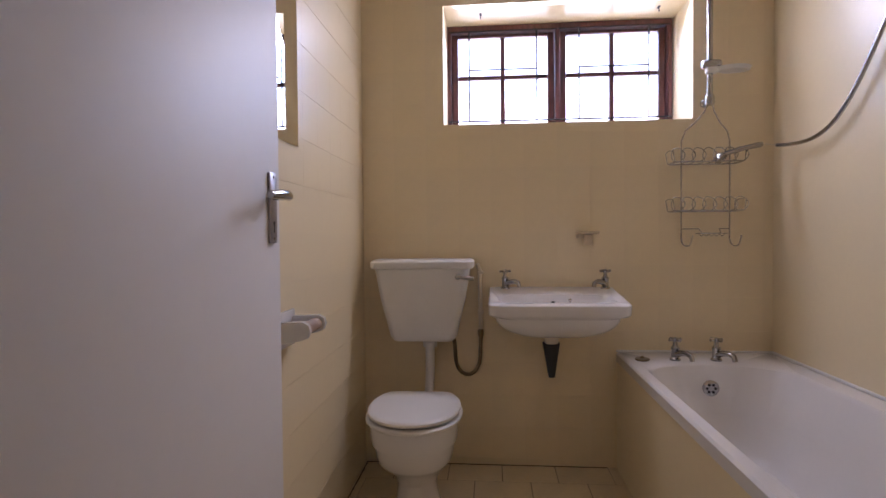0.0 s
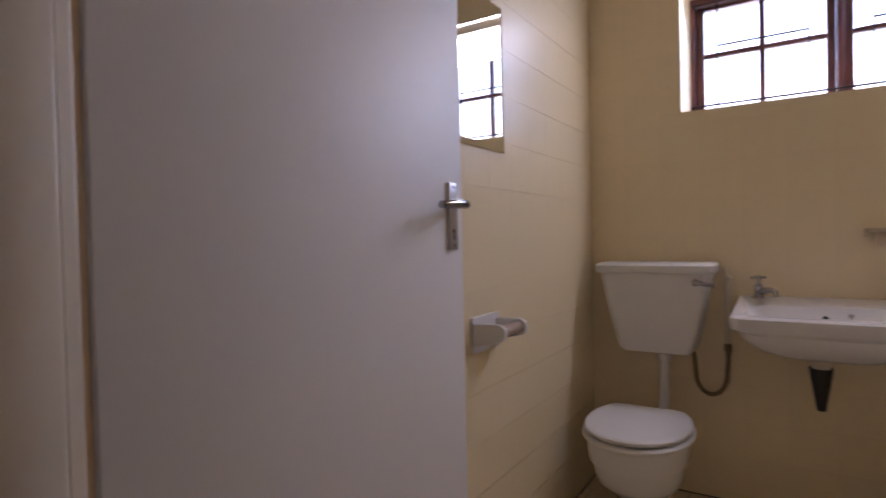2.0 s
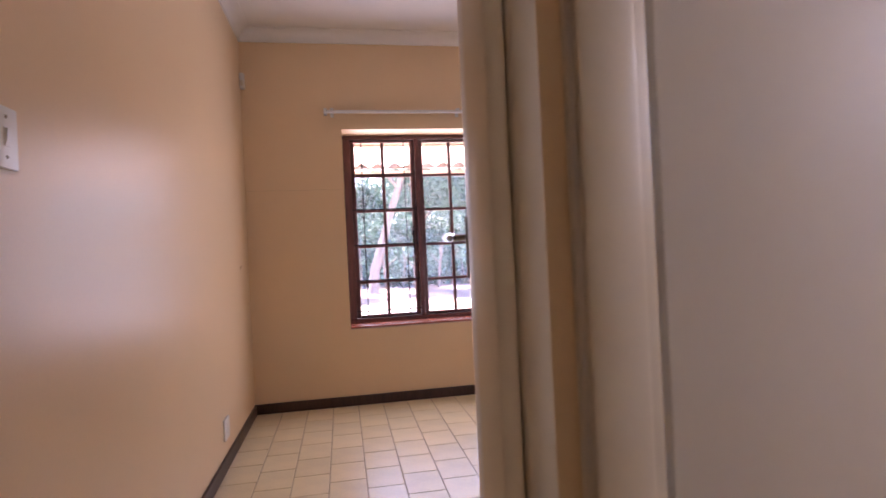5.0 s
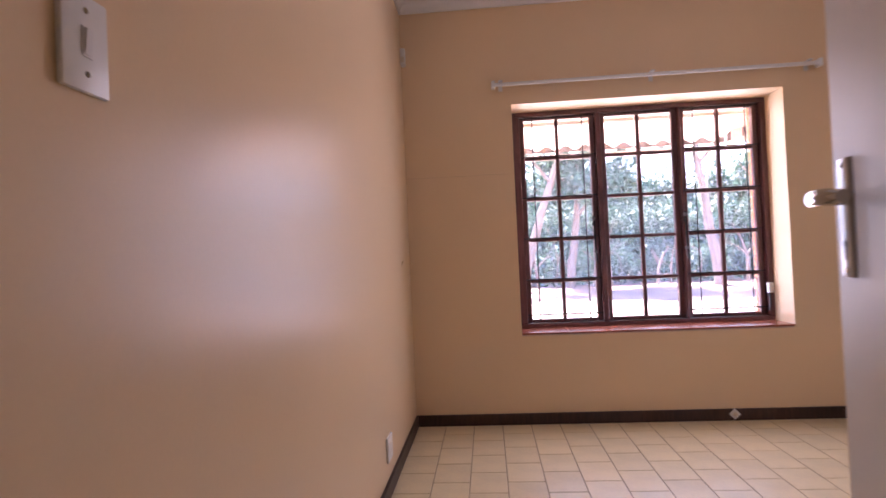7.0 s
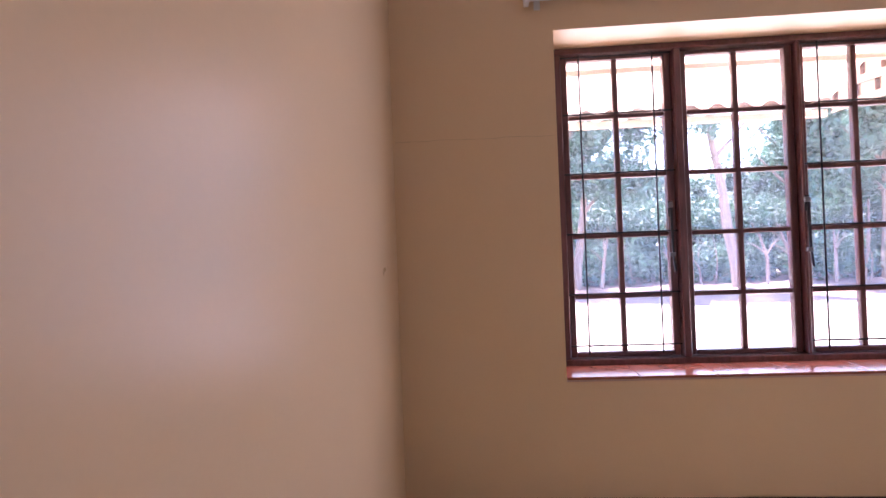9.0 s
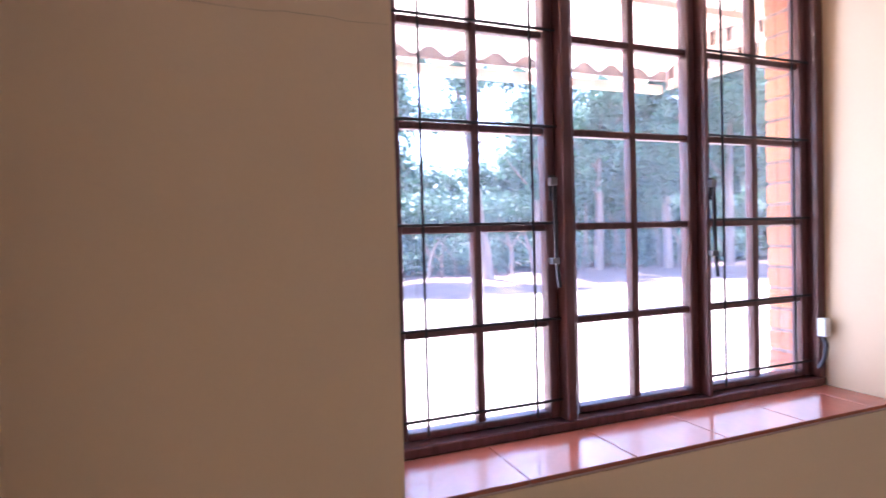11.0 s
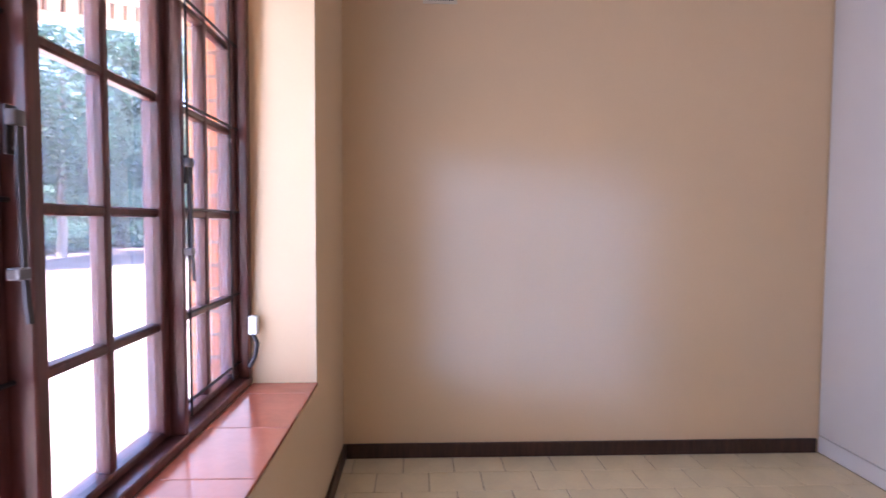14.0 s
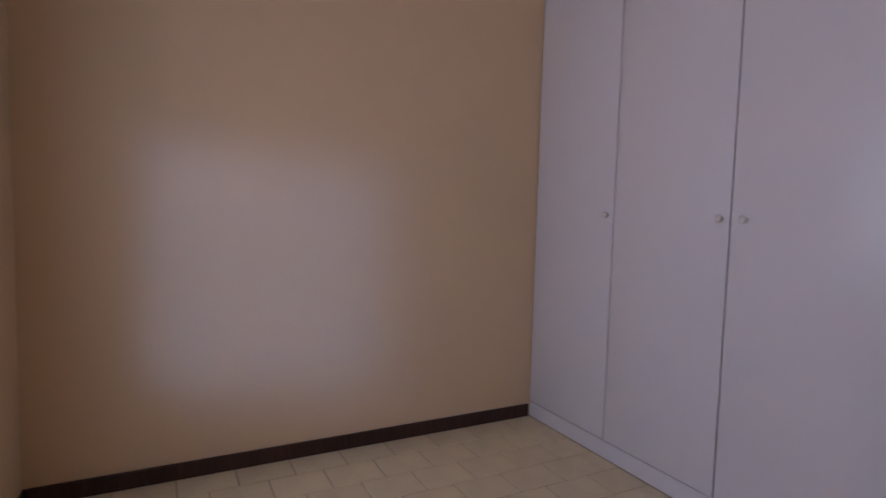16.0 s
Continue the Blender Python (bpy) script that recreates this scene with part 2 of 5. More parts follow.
def sweep(bm, pts, r, seg=8, closed=False):
    """Adds a round tube along points; r is one radius or one for each point."""
    pts = [Vector(p) for p in pts]
    n = len(pts)
    rings, up = [], None
    for i, p in enumerate(pts):
        q0 = pts[(i - 1) % n] if closed or i else p
        q1 = pts[(i + 1) % n] if closed or i < n - 1 else p
        t = (q1 - q0).normalized()
        if up is None:
            up = t.orthogonal().normalized()
        up = (up - t * up.dot(t)).normalized()
        side = t.cross(up)
        rr = r[i] if isinstance(r, (list, tuple)) else r
        rings.append([bm.verts.new(p + (up * math.cos(a) + side * math.sin(a)) * rr) for a in (2 * math.pi * k / seg for k in range(seg))])
    for i in range(n if closed else n - 1):
        a, b = rings[i], rings[(i + 1) % n]
        for k in range(seg):
            bm.faces.new((a[k], a[(k + 1) % seg], b[(k + 1) % seg], b[k]))
    if not closed:
        bm.faces.new(rings[0][::-1]); bm.faces.new(rings[-1])


def loft(bm, rings, caps=(True, True), closed=True):
    """Joins rings of points of equal count with faces."""
    vr = [[bm.verts.new(p) for p in ring] for ring in rings]
    k = len(vr[0])
    for a, b in zip(vr, vr[1:]):
        for i in range(k if closed else k - 1):
            bm.faces.new((a[i], a[(i + 1) % k], b[(i + 1) % k], b[i]))
    if caps[0]:
        bm.faces.new(vr[0][::-1])
    if caps[1]:
        bm.faces.new(vr[-1])
    return vr


def lathe(bm, profile, at=(0, 0, 0), axis="Z", seg=20):
    """Adds a turned shape from (radius, height) pairs along an axis."""
    rings = []
    for r, h in profile:
        ring = []
        for k in range(seg):
            a = 2 * math.pi * k / seg
            u, v = max(r, 1e-4) * math.cos(a), max(r, 1e-4) * math.sin(a)
            p = {"Z": (u, v, h), "X": (h, u, v), "Y": (v, h, u)}[axis]
            ring.append(Vector(at) + Vector(p))
        rings.append(ring)
    return loft(bm, rings)


def arc(c, r, a0, a1, n, plane="XZ"):
    out = []
    for i in range(n + 1):
        a = radians(a0 + (a1 - a0) * i / n)
        u, v = r * math.cos(a), r * math.sin(a)
        out.append(Vector(c) + Vector({"XZ": (u, 0, v), "YZ": (0, u, v), "XY": (u, v, 0)}[plane]))
    return out


def mesh_of(bm, name, material, smooth=False):
    bmesh.ops.recalc_face_normals(bm, faces=bm.faces)
    me = bpy.data.meshes.new(name)
    bm.to_mesh(me)
    bm.free()
    me.materials.append(material)
    if smooth:
        me.shade_smooth()
        me.set_sharp_from_angle(angle=radians(38))
    return me


def structure(name, bm, material, label="", category="", smooth=False):
    bm.transform(PLAN[0])
    return tagged(new(name, mesh_of(bm, name, material, smooth)), label, category, kind="structure")


def rooted(ob, m):
    """Places a root on the plan in use, with no scale."""
    loc, rot, _ = (PLAN[0] @ m).decompose()
    ob.matrix_basis = Matrix.LocRotScale(loc, rot, None)
    return ob


def thing(name, at, label, category, group="", kind="", rz=0.0):
    ob = new(name)
    ob.empty_display_size = 0.05
    rooted(ob, pose(*at, 0, 0, rz))
    return tagged(ob, label, category, group, kind)


def part(name, bm, material, parent, label="", smooth=True, local=False):
    """Links a bmesh, in world metres (or in its thing's own, if local), as one mesh under a thing or a part."""
    if not local:
        root = parent
        while root.parent:
            root = root.parent
        bm.transform(root.matrix_basis.inverted() @ PLAN[0])
    ob = new(name, mesh_of(bm, name, material, smooth))
    ob.parent = parent
    return tagged(ob, label)


def piece(name, me, parent, m):
    ob = new(name, me)
    ob.parent = parent
    ob.matrix_basis = m
    return ob


def BM():
    return bmesh.new()


# ---- plan, in metres ----
X_R = 3.222          # far side wall of the bedroom
CEIL = 2.905
W_X0, W_X1, W_Z0, W_Z1 = 0.738, 2.492, 0.600, 2.153   # bedroom window opening
OUT_Y = 0.46         # outer face of the window wall
D_Y0, D_Y1 = -3.80, -3.66     # wall with the bedroom door
BD_X0, BD_X1 = 0.002, 0.912     # bedroom door opening
D_TOP = 2.06
# the bathroom stands five degrees out of square; its plan has its own axes
B_X0, B_X1 = 0.85, 0.955       # wall with the bathroom door
BB_Y0, BB_Y1 = -3.553, -2.755  # bathroom door opening
BATH_X = 3.2                   # window wall of the bathroom
BATH_L, BATH_R = -2.633, -4.545
BW_Y0, BW_Y1, BW_Z0, BW_Z1 = -4.187, -3.032, 1.638, 2.205   # bathroom window opening
SQUARE = Matrix.Identity(4)
SKEWED = Matrix.Translation((-0.1858, -0.9868, 0)) @ Matrix.Rotation(radians(5.0), 4, "Z") @ Matrix.Scale(1.045, 4)
PLAN = [SQUARE]                # axes in use
WARD_Y = -2.51
WARD_X = 1.30


# ---- large structure ----
def wall_y(bm, x0, x1, y0, y1, z0, z1, hole=None):
    """A wall along x, with one opening (x0, x1, z0, z1)."""
    if not hole:
        bx(bm, x0, x1, y0, y1, z0, z1)
        return
    a, b, c, d = hole
    bx(bm, x0, a, y0, y1, z0, z1)
    bx(bm, b, x1, y0, y1, z0, z1)
    if c > z0:
        bx(bm, a, b, y0, y1, z0, c)
    bx(bm, a, b, y0, y1, d, z1)


def wall_x(bm, x0, x1, y0, y1, z0, z1, hole=None):
    if not hole:
        bx(bm, x0, x1, y0, y1, z0, z1)
        return
    a, b, c, d = hole
    bx(bm, x0, x1, y0, a, z0, z1)
    bx(bm, x0, x1, b, y1, z0, z1)
    if c > z0:
        bx(bm, x0, x1, a, b, z0, c)
    bx(bm, x0, x1, a, b, d, z1)


bm = BM(); wall_y(bm, -0.2, X_R + 0.25, 0.0, 0.345, -0.15, CEIL + 0.2, (W_X0, W_X1, W_Z0 - 0.012, W_Z1))
structure("wall_window", bm, M_WALL, "cream painted plaster wall with a deep window opening", "wall")
bm = BM(); bx(bm, -0.2, 0.0, -6.2, 0.0, -0.15, CEIL + 0.2)
structure("wall_switch_side", bm, M_WALL, "cream satin-painted wall with light switch", "wall")
bm = BM(); bx(bm, X_R, X_R + 0.25, -3.38, 0.0, -0.15, CEIL + 0.2)
structure("wall_far_side", bm, M_WALL, "cream satin-painted bedroom wall", "wall")
bm = BM(); wall_y(bm, 0.0, 1.0, D_Y0, D_Y1, -0.15, CEIL + 0.2, (BD_X0, BD_X1, -0.004, D_TOP))
structure("wall_bedroom_door", bm, M_WALL, "cream painted wall round the bedroom door", "wall")
bm = BM(); bx(bm, WARD_X - 0.05, WARD_X - 0.002, -3.54, WARD_Y - 0.03, -0.15, CEIL + 0.2)
structure("wall_wardrobe_side", bm, M_WALL, "cream painted nib wall beside the wardrobe", "wall")
# unseen wall, added to keep outside light out of the passage
bm = BM(); bx(bm, 0.0, 1.5, -6.2, -6.05, -0.15, CEIL + 0.2)
structure("wall_passage_end", bm, M_WALL, "unseen cream wall added to close the passage against light", "wall")
PLAN[0] = SKEWED
bm = BM(); bx(bm, B_X0 + 0.06, BATH_X + 0.3, BATH_L, BATH_L + 0.12, -0.15, 2.9)
structure("wall_between_rooms", bm, M_BATHWALL, "cream painted tiled wall with mirror and paper holder", "wall")
bm = BM(); bx(bm, B_X0, B_X1, -5.2, BB_Y0, -0.15, 2.9); bx(bm, B_X0, B_X1, BB_Y0, BB_Y1, 1.99, 2.9); bx(bm, B_X0 + 0.06, B_X1, BB_Y1, BATH_L, -0.15, 2.9)
structure("wall_bathroom_door", bm, M_WALL, "cream painted passage wall round the bathroom door", "wall")
bm = BM(); wall_x(bm, BATH_X, BATH_X + 0.38, -5.2, BATH_L + 0.12, -0.15, 2.9, (BW_Y0, BW_Y1, BW_Z0, BW_Z1))
structure("wall_bathroom_window", bm, M_BATHWALL, "cream painted tiled wall with a high window", "wall")
bm = BM(); bx(bm, B_X1, BATH_X, BATH_R - 0.15, BATH_R, -0.15, 2.9)
structure("wall_bath_side", bm, M_BATHWALL, "cream painted tiled wall beside the bath", "wall")
PLAN[0] = SQUARE
bm = BM(); bx(bm, -0.2, 4.3, -6.8, 0.345, CEIL, CEIL + 0.2)
# cove cornice along the bedroom walls
COVE = [(0.0, 0.0), (0.0, -0.085), (0.014, -0.085), (0.014, -0.076)] + [(0.014 + 0.07 * (1 - math.cos(radians(15 * k))), -0.070 + 0.064 * math.sin(radians(15 * k))) for k in range(7)] + [(0.092, -0.006), (0.092, 0.0)]
loft(bm, [[Vector((x, -d, CEIL + h)) for d, h in COVE] for x in (0.0, X_R)])
loft(bm, [[Vector((d, y, CEIL + h)) for d, h in COVE] for y in (D_Y1, 0.0)])
loft(bm, [[Vector((X_R - d, y, CEIL + h)) for d, h in COVE] for y in (WARD_Y, 0.0)])
structure("ceiling", bm, M_WHITE, "white painted ceiling with cove cornice", "ceiling", smooth=True)

# ---- floors ----
def floor_base(name, x0, x1, y0, y1, label):
    bm = BM(); bx(bm, x0, x1, y0, y1, -0.12, -0.003)
    return structure(name, bm, M_GROUT, label, "floor")


floor_bed = floor_base("floor_bedroom", 0.0, X_R, D_Y1 - 0.07, 0.0, "cream glazed floor tiles in running bond")
floor_pass = floor_base("floor_passage", 0.0, 1.25, -6.05, D_Y1 - 0.07, "cream glazed floor tiles in the passage")
PLAN[0] = SKEWED
bm = BM(); bx(bm, B_X0, BATH_X, BATH_R, BATH_L, -0.1, -0.0022)
floor_bath = structure("floor_bathroom", bm, M_GROUT, "cream glazed floor tiles with brown joints", "floor")
PLAN[0] = SQUARE

# ---- outside ----
bm = BM()
ring = [Vector((math.cos(2 * math.pi * k / 48) * 900, math.sin(2 * math.pi * k / 48) * 900, -0.18)) for k in range(48)]
bm.faces.new([bm.verts.new(p) for p in ring])
structure("ground", bm, M_GROUND, "pale dry sunlit ground with sparse grass", "ground")

# a low bank of dry leaf litter under the hedge, its colour darkened for tree shade
bm = BM()
rng_bank = random.Random(5)
cols = []
for i in range(71):
    x = -22 + i * 0.9
    row = []
    for j in range(9):
        f = j / 8
        y = 9.2 + f * 10.5 + 0.5 * math.sin(x * 0.7) * (1 - f) + rng_bank.uniform(-0.15, 0.15)
        row.append(bm.verts.new((x, y - max(0.0, x - 14) * 0.35, -0.20 + 0.34 * f * f * (3 - 2 * f) + (rng_bank.uniform(0.0, 0.03) if j else 0))))
    cols.append(row)
for a, b in zip(cols, cols[1:]):
    for j in range(8):
        bm.faces.new((a[j], b[j], b[j + 1], a[j + 1]))
structure("ground_bank", bm, M_SOIL, "low bank of dry brown leaf litter", "soil bank")

# eave canopy outside the bedroom window, with a return on one side
def corrugated(bm, p0, u, v, n_u, n_v, amp=0.012, pitch=0.11, thick=0.003):
    """A wavy sheet: u across the waves, v along them."""
    p0, u, v = Vector(p0), Vector(u), Vector(v)
    nrm = u.cross(v).normalized()
    rows = []
    for side in (0, 1):
        for j in range(n_v + 1):
            row = []
            for i in range(n_u + 1):
                w = u.length * i / n_u
                h = amp * math.sin(2 * math.pi * w / pitch) + side * thick
                row.append(bm.verts.new(p0 + u * (i / n_u) + v * (j / n_v) + nrm * h))
            rows.append(row)
    k = n_v + 1
    for s in (0, k):
        for j in range(n_v):
            for i in range(n_u):
                bm.faces.new((rows[s + j][i], rows[s + j][i + 1], rows[s + j + 1][i + 1], rows[s + j + 1][i]))
    for j, r in ((0, 0), (n_v, n_v)):
        for i in range(n_u):
            bm.faces.new((rows[r][i], rows[r][i + 1], rows[r + k][i + 1], rows[r + k][i]))


EAVE_Y, EAVE_Z, EAVE_X = 1.22, 1.985, 2.60
canopy = thing("eave_canopy", (1.0, OUT_Y, 2.3), "low eave of wavy pale roof sheets on pine battens", "eave")
bm = BM(); corrugated(bm, (-2.5, EAVE_Y, EAVE_Z + 0.038), (EAVE_X + 2.5, 0, 0), (0, -(EAVE_Y - 0.35), 0.34), 280, 2, amp=0.021, pitch=0.165)
part("roof_sheet", bm, M_SHEET, canopy, "bright translucent wavy sheet")
bm = BM(); bx(bm, -2.5, EAVE_X, EAVE_Y - 0.05, EAVE_Y - 0.012, EAVE_Z - 0.03, EAVE_Z + 0.012, 0.003)
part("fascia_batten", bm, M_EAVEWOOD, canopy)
# brown strip added for the shade in the gaps under the waves
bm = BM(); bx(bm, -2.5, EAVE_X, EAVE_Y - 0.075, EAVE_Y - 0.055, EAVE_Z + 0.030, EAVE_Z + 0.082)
part("eave_gap_shade", bm, M_BARK, canopy, "brown strip painting the gap shade under the wavy sheet")
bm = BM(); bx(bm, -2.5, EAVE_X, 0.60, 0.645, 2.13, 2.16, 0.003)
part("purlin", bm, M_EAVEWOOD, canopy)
# rising verge at the end of the eave: boards with short blocks between them
VERGE, VERGE_X1 = 0.29, 4.3
veranda = thing("eave_verge", (3.2, EAVE_Y, 2.2), "rising roof verge of pale pine boards with short blocks between", "eave")


def raked(bm):
    for v in bm.verts:
        v.co.z += (v.co.x - EAVE_X) * VERGE
    return bm


# dark board behind the blocks paints the shade in the slots
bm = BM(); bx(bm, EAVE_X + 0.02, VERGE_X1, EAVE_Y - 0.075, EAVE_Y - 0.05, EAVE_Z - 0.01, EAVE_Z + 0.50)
part("slot_shade_board", raked(bm), M_EAVESHADE, veranda, "brown board that paints the shade between the verge blocks")
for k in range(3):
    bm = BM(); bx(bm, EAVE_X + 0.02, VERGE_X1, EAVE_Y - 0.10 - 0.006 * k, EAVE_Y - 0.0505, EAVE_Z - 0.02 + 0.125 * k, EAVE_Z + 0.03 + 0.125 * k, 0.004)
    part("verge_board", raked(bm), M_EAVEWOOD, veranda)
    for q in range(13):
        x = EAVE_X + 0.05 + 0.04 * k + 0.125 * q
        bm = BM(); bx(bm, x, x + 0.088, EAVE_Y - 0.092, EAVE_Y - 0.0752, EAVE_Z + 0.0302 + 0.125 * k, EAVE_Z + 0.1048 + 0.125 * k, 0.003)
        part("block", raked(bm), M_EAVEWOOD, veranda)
bm = BM(); corrugated(bm, (EAVE_X, EAVE_Y + 0.06, EAVE_Z + 0.50), (0, -(EAVE_Y - 0.35), 0.0), (VERGE_X1 - EAVE_X, 0, VERGE * (VERGE_X1 - EAVE_X)), 60, 2)
part("roof_sheet", bm, M_SHEET, veranda)

# outer brick skin round the bedroom window
bm = BM(); wall_y(bm, -3.0, X_R + 0.25, 0.347, OUT_Y - 0.008, -0.2, CEIL + 0.2, (W_X0 - 0.02, W_X1 - 0.022, W_Z0 - 0.03, W_Z1))
skin = structure("wall_brick_outside", bm, M_MORTAR, "orange face-brick outer wall with pale mortar", "wall")


# ---- windows ----
def casement_window(name, at, label, xs, z0, z1, rows, y_front, to_world, frame_w, half, mull):
    """A timber window built along u with lights centred on xs; to_world maps (u, depth, z)."""
    w = tagged(new(name), label, "window", kind="structure")
    w.matrix_basis = pose(*at)

    def ubx(bm, u0, u1, d0, d1, za, zb, bev=0.0):
        n0 = len(bm.verts)
        bm.verts.ensure_lookup_table()
        tmp = bmesh.new()
        bx(tmp, u0, u1, d0, d1, za, zb, bev)
        for v in tmp.verts:
            v.co = Vector(to_world(*v.co))
        me = bpy.data.meshes.new("tmp"); tmp.to_mesh(me); tmp.free(); bm.from_mesh(me); bpy.data.meshes.remove(me)

    L, R = xs[0] - half - frame_w, xs[-1] + half + frame_w
    # outer frame
    bm = BM()
    ubx(bm, L, R, y_front - 0.03, y_front + 0.07, z0, z0 + 0.03, 0.004)
    ubx(bm, L, R, y_front - 0.03, y_front + 0.075, z1 - 0.03, z1, 0.004)
    ubx(bm, L, L + frame_w - 0.035, y_front - 0.03, y_front + 0.075, z0 + 0.03, z1 - 0.03, 0.004)
    ubx(bm, R - frame_w + 0.035, R, y_front - 0.03, y_front + 0.075, z0 + 0.03, z1 - 0.03, 0.004)
    for a, b in zip(xs, xs[1:]):
        ubx(bm, a + half + 0.036, b - half - 0.036, y_front - 0.032, y_front + 0.075, z0 + 0.03, z1 - 0.03, 0.004)
    part("window_frame", bm, M_WINWOOD, w)
    for c in xs:
        zb, zt = z0 + 0.033, z1 - 0.033
        bm = BM()
        for a, b in ((c - half - 0.034, c - half), (c + half, c + half + 0.034)):
            ubx(bm, a, b, y_front + 0.008, y_front + 0.058, zb, zt, 0.005)
        ubx(bm, c - half, c + half, y_front + 0.008, y_front + 0.058, zb, zb + 0.022, 0.005)
        ubx(bm, c - half, c + half, y_front + 0.008, y_front + 0.058, zt - 0.018, zt, 0.005)
        sash = part("sash", bm, M_WINWOOD, w)
        bm = BM()
        ubx(bm, c - 0.0125, c + 0.0125, y_front + 0.012, y_front + 0.052, zb + 0.022, zt - 0.018, 0.005)
        part("glazing_bar", bm, M_WINWOOD, sash)
        for z in rows:
            bm = BM()
            ubx(bm, c - half, c + half, y_front + 0.014, y_front + 0.05, z - 0.011, z + 0.011, 0.005)
            part("glazing_bar", bm, M_WINWOOD, sash)
        zs = [zb + 0.022, *sorted(rows), zt - 0.018]
        for za, zc in zip(zs, zs[1:]):
            for a, b in ((c - half, c - 0.011), (c + 0.011, c + half)):
                bm = BM()
                ubx(bm, a - 0.003, b + 0.003, y_front + 0.031, y_front + 0.034, za - 0.003, zc + 0.003)
                pane = part("pane", bm, M_GLASS, sash, smooth=False)
                pane.visible_shadow = False
    return w


WY = 0.268
win_rows = (0.938, 1.234, 1.529, 1.822)
window_1 = casement_window("window_1", (1.62, 0.28, W_Z0), "dark mahogany cottage-pane casement window", (1.067, 1.638, 2.189), W_Z0 + 0.008, W_Z1, win_rows, WY, lambda u, d, z: (u, d, z), 0.095, 0.232, 0.1)


def stay(x, z):
    """A slim dark fastener lying flat on a mullion: a bracket, a long flat lever and a catch."""
    f = WY - 0.032
    s = thing("casement_handle", (x, f, z), "slim dark steel casement fastener on the window mullion", "window handle", group="casement fasteners")
    bm = BM(); bx(bm, x - 0.011, x + 0.011, f - 0.006, f + 0.001, z - 0.055, z + 0.02, 0.002, 2)
    plate = part("back_plate", bm, M_IRON, s)
    bm = BM(); bx(bm, x - 0.016, x + 0.008, f - 0.022, f - 0.005, z - 0.012, z + 0.012, 0.003, 2)
    part("pivot_block", bm, M_STEEL, s, "worn bright metal pivot block")
    bm = BM()
    loft(bm, [[Vector((x + dx + a, f - dy, z - h)) for a, dy in ((-w, 0.012), (w, 0.012), (w, 0.018), (-w, 0.018))] for dx, h, w in ((0.0, 0.0, 0.006), (0.0, 0.06, 0.0065), (0.001, 0.16, 0.006), (0.003, 0.24, 0.005), (0.008, 0.285, 0.006), (0.012, 0.315, 0.005))])
    part("lever", bm, M_IRON, s)
    bm = BM(); bx(bm, x - 0.014, x + 0.012, f - 0.02, f + 0.001, z - 0.245, z - 0.226, 0.002)
    part("catch", bm, M_STEEL, s)
    for dz in (0.012, -0.045):
        bm = BM(); lathe(bm, [(0.0035, 0), (0.003, -0.0012), (0.001, -0.0018)], (x, f - 0.0058, z + dz), "Y", 10)
        part("screw", bm, M_STEEL, plate)


stay(1.292, 1.368); stay(1.920, 1.368)

# burglar bars in the side lights
bars = thing("burglar_bars", (1.62, WY, W_Z0 + 0.06), "thin dark steel burglar bars fixed behind the glazing bars", "burglar bars")
for c in (1.067, 2.189):
    for dx in (-0.175, 0.178):
        bm = BM(); cyl(bm, (c + dx, WY - 0.001, W_Z0 + 0.055), (c + dx, WY - 0.001, W_Z1 - 0.03), 0.0042, seg=8)
        part("bar", bm, M_IRON, bars)
    for z in (*win_rows, W_Z0 + 0.085, W_Z1 - 0.05):
        bm = BM(); cyl(bm, (c - 0.275, WY + 0.004, z + 0.013), (c + 0.275, WY + 0.004, z + 0.013), 0.0045, seg=8)
        part("rail", bm, M_IRON, bars)

# red tiled inner sill
sill = tagged(new("window_sill"), "glossy red quarry-tile window sill with pale joints", "window sill", kind="structure")
sill.matrix_basis = pose((W_X0 + W_X1) / 2, 0.12, W_Z0 - 0.01)
bm = BM(); bx(bm, W_X0 + 0.001, W_X1 - 0.001, 0.003, 0.345, W_Z0 - 0.012, W_Z0 + 0.004)
part("sill_bed", bm, M_PALEGROUT, sill, smooth=False)
tw = 0.335
bm = BM(); bx(bm, -tw / 2 + 0.002, tw / 2 - 0.002, -0.121, 0.121, -0.006, 0.006, 0.002)
me_sill = mesh_of(bm, "tile", M_SILL)
joints = [W_X0 + 0.001, 1.058, 1.386, 1.712, 2.036, 2.362, W_X1 - 0.001]
for a, b in zip(joints, joints[1:]):
    m = Matrix.LocRotScale(((a + b - W_X0 - W_X1) / 2, -0.004, 0.0135), None, ((b - a) / tw, 1, 1))
    piece("tile", me_sill, sill, m)

# alarm contact on the window frame
contact = thing("alarm_contact", (2.455, 0.2, 0.82), "small white alarm contact with a dark cable on the window frame", "alarm sensor")
bm = BM(); bx(bm, 2.442, 2.474, 0.205, 0.237, 0.80, 0.868, 0.004, 2)
part("case", bm, M_PLASTIC, contact)
bm = BM(); sweep(bm, [(2.45, 0.222, 0.805), (2.447, 0.205, 0.77), (2.452, 0.215, 0.72), (2.455, 0.235, 0.68)], 0.008, 8)
part("cable", bm, M_IRON, contact)


# ---- skirting ----
def skirting(name, x0, x1, y0, y1):
    bm = BM(); bx(bm, x0, x1, y0, y1, 0.0, 0.076, 0.004, 2)
    structure(name, bm, M_SKIRT, "dark stained wooden skirting board", "skirting board")


skirting("baseboard_window", 0.0, X_R, -0.016, 0.0)
skirting("baseboard_switch", 0.0, 0.016, D_Y1, -0.016)
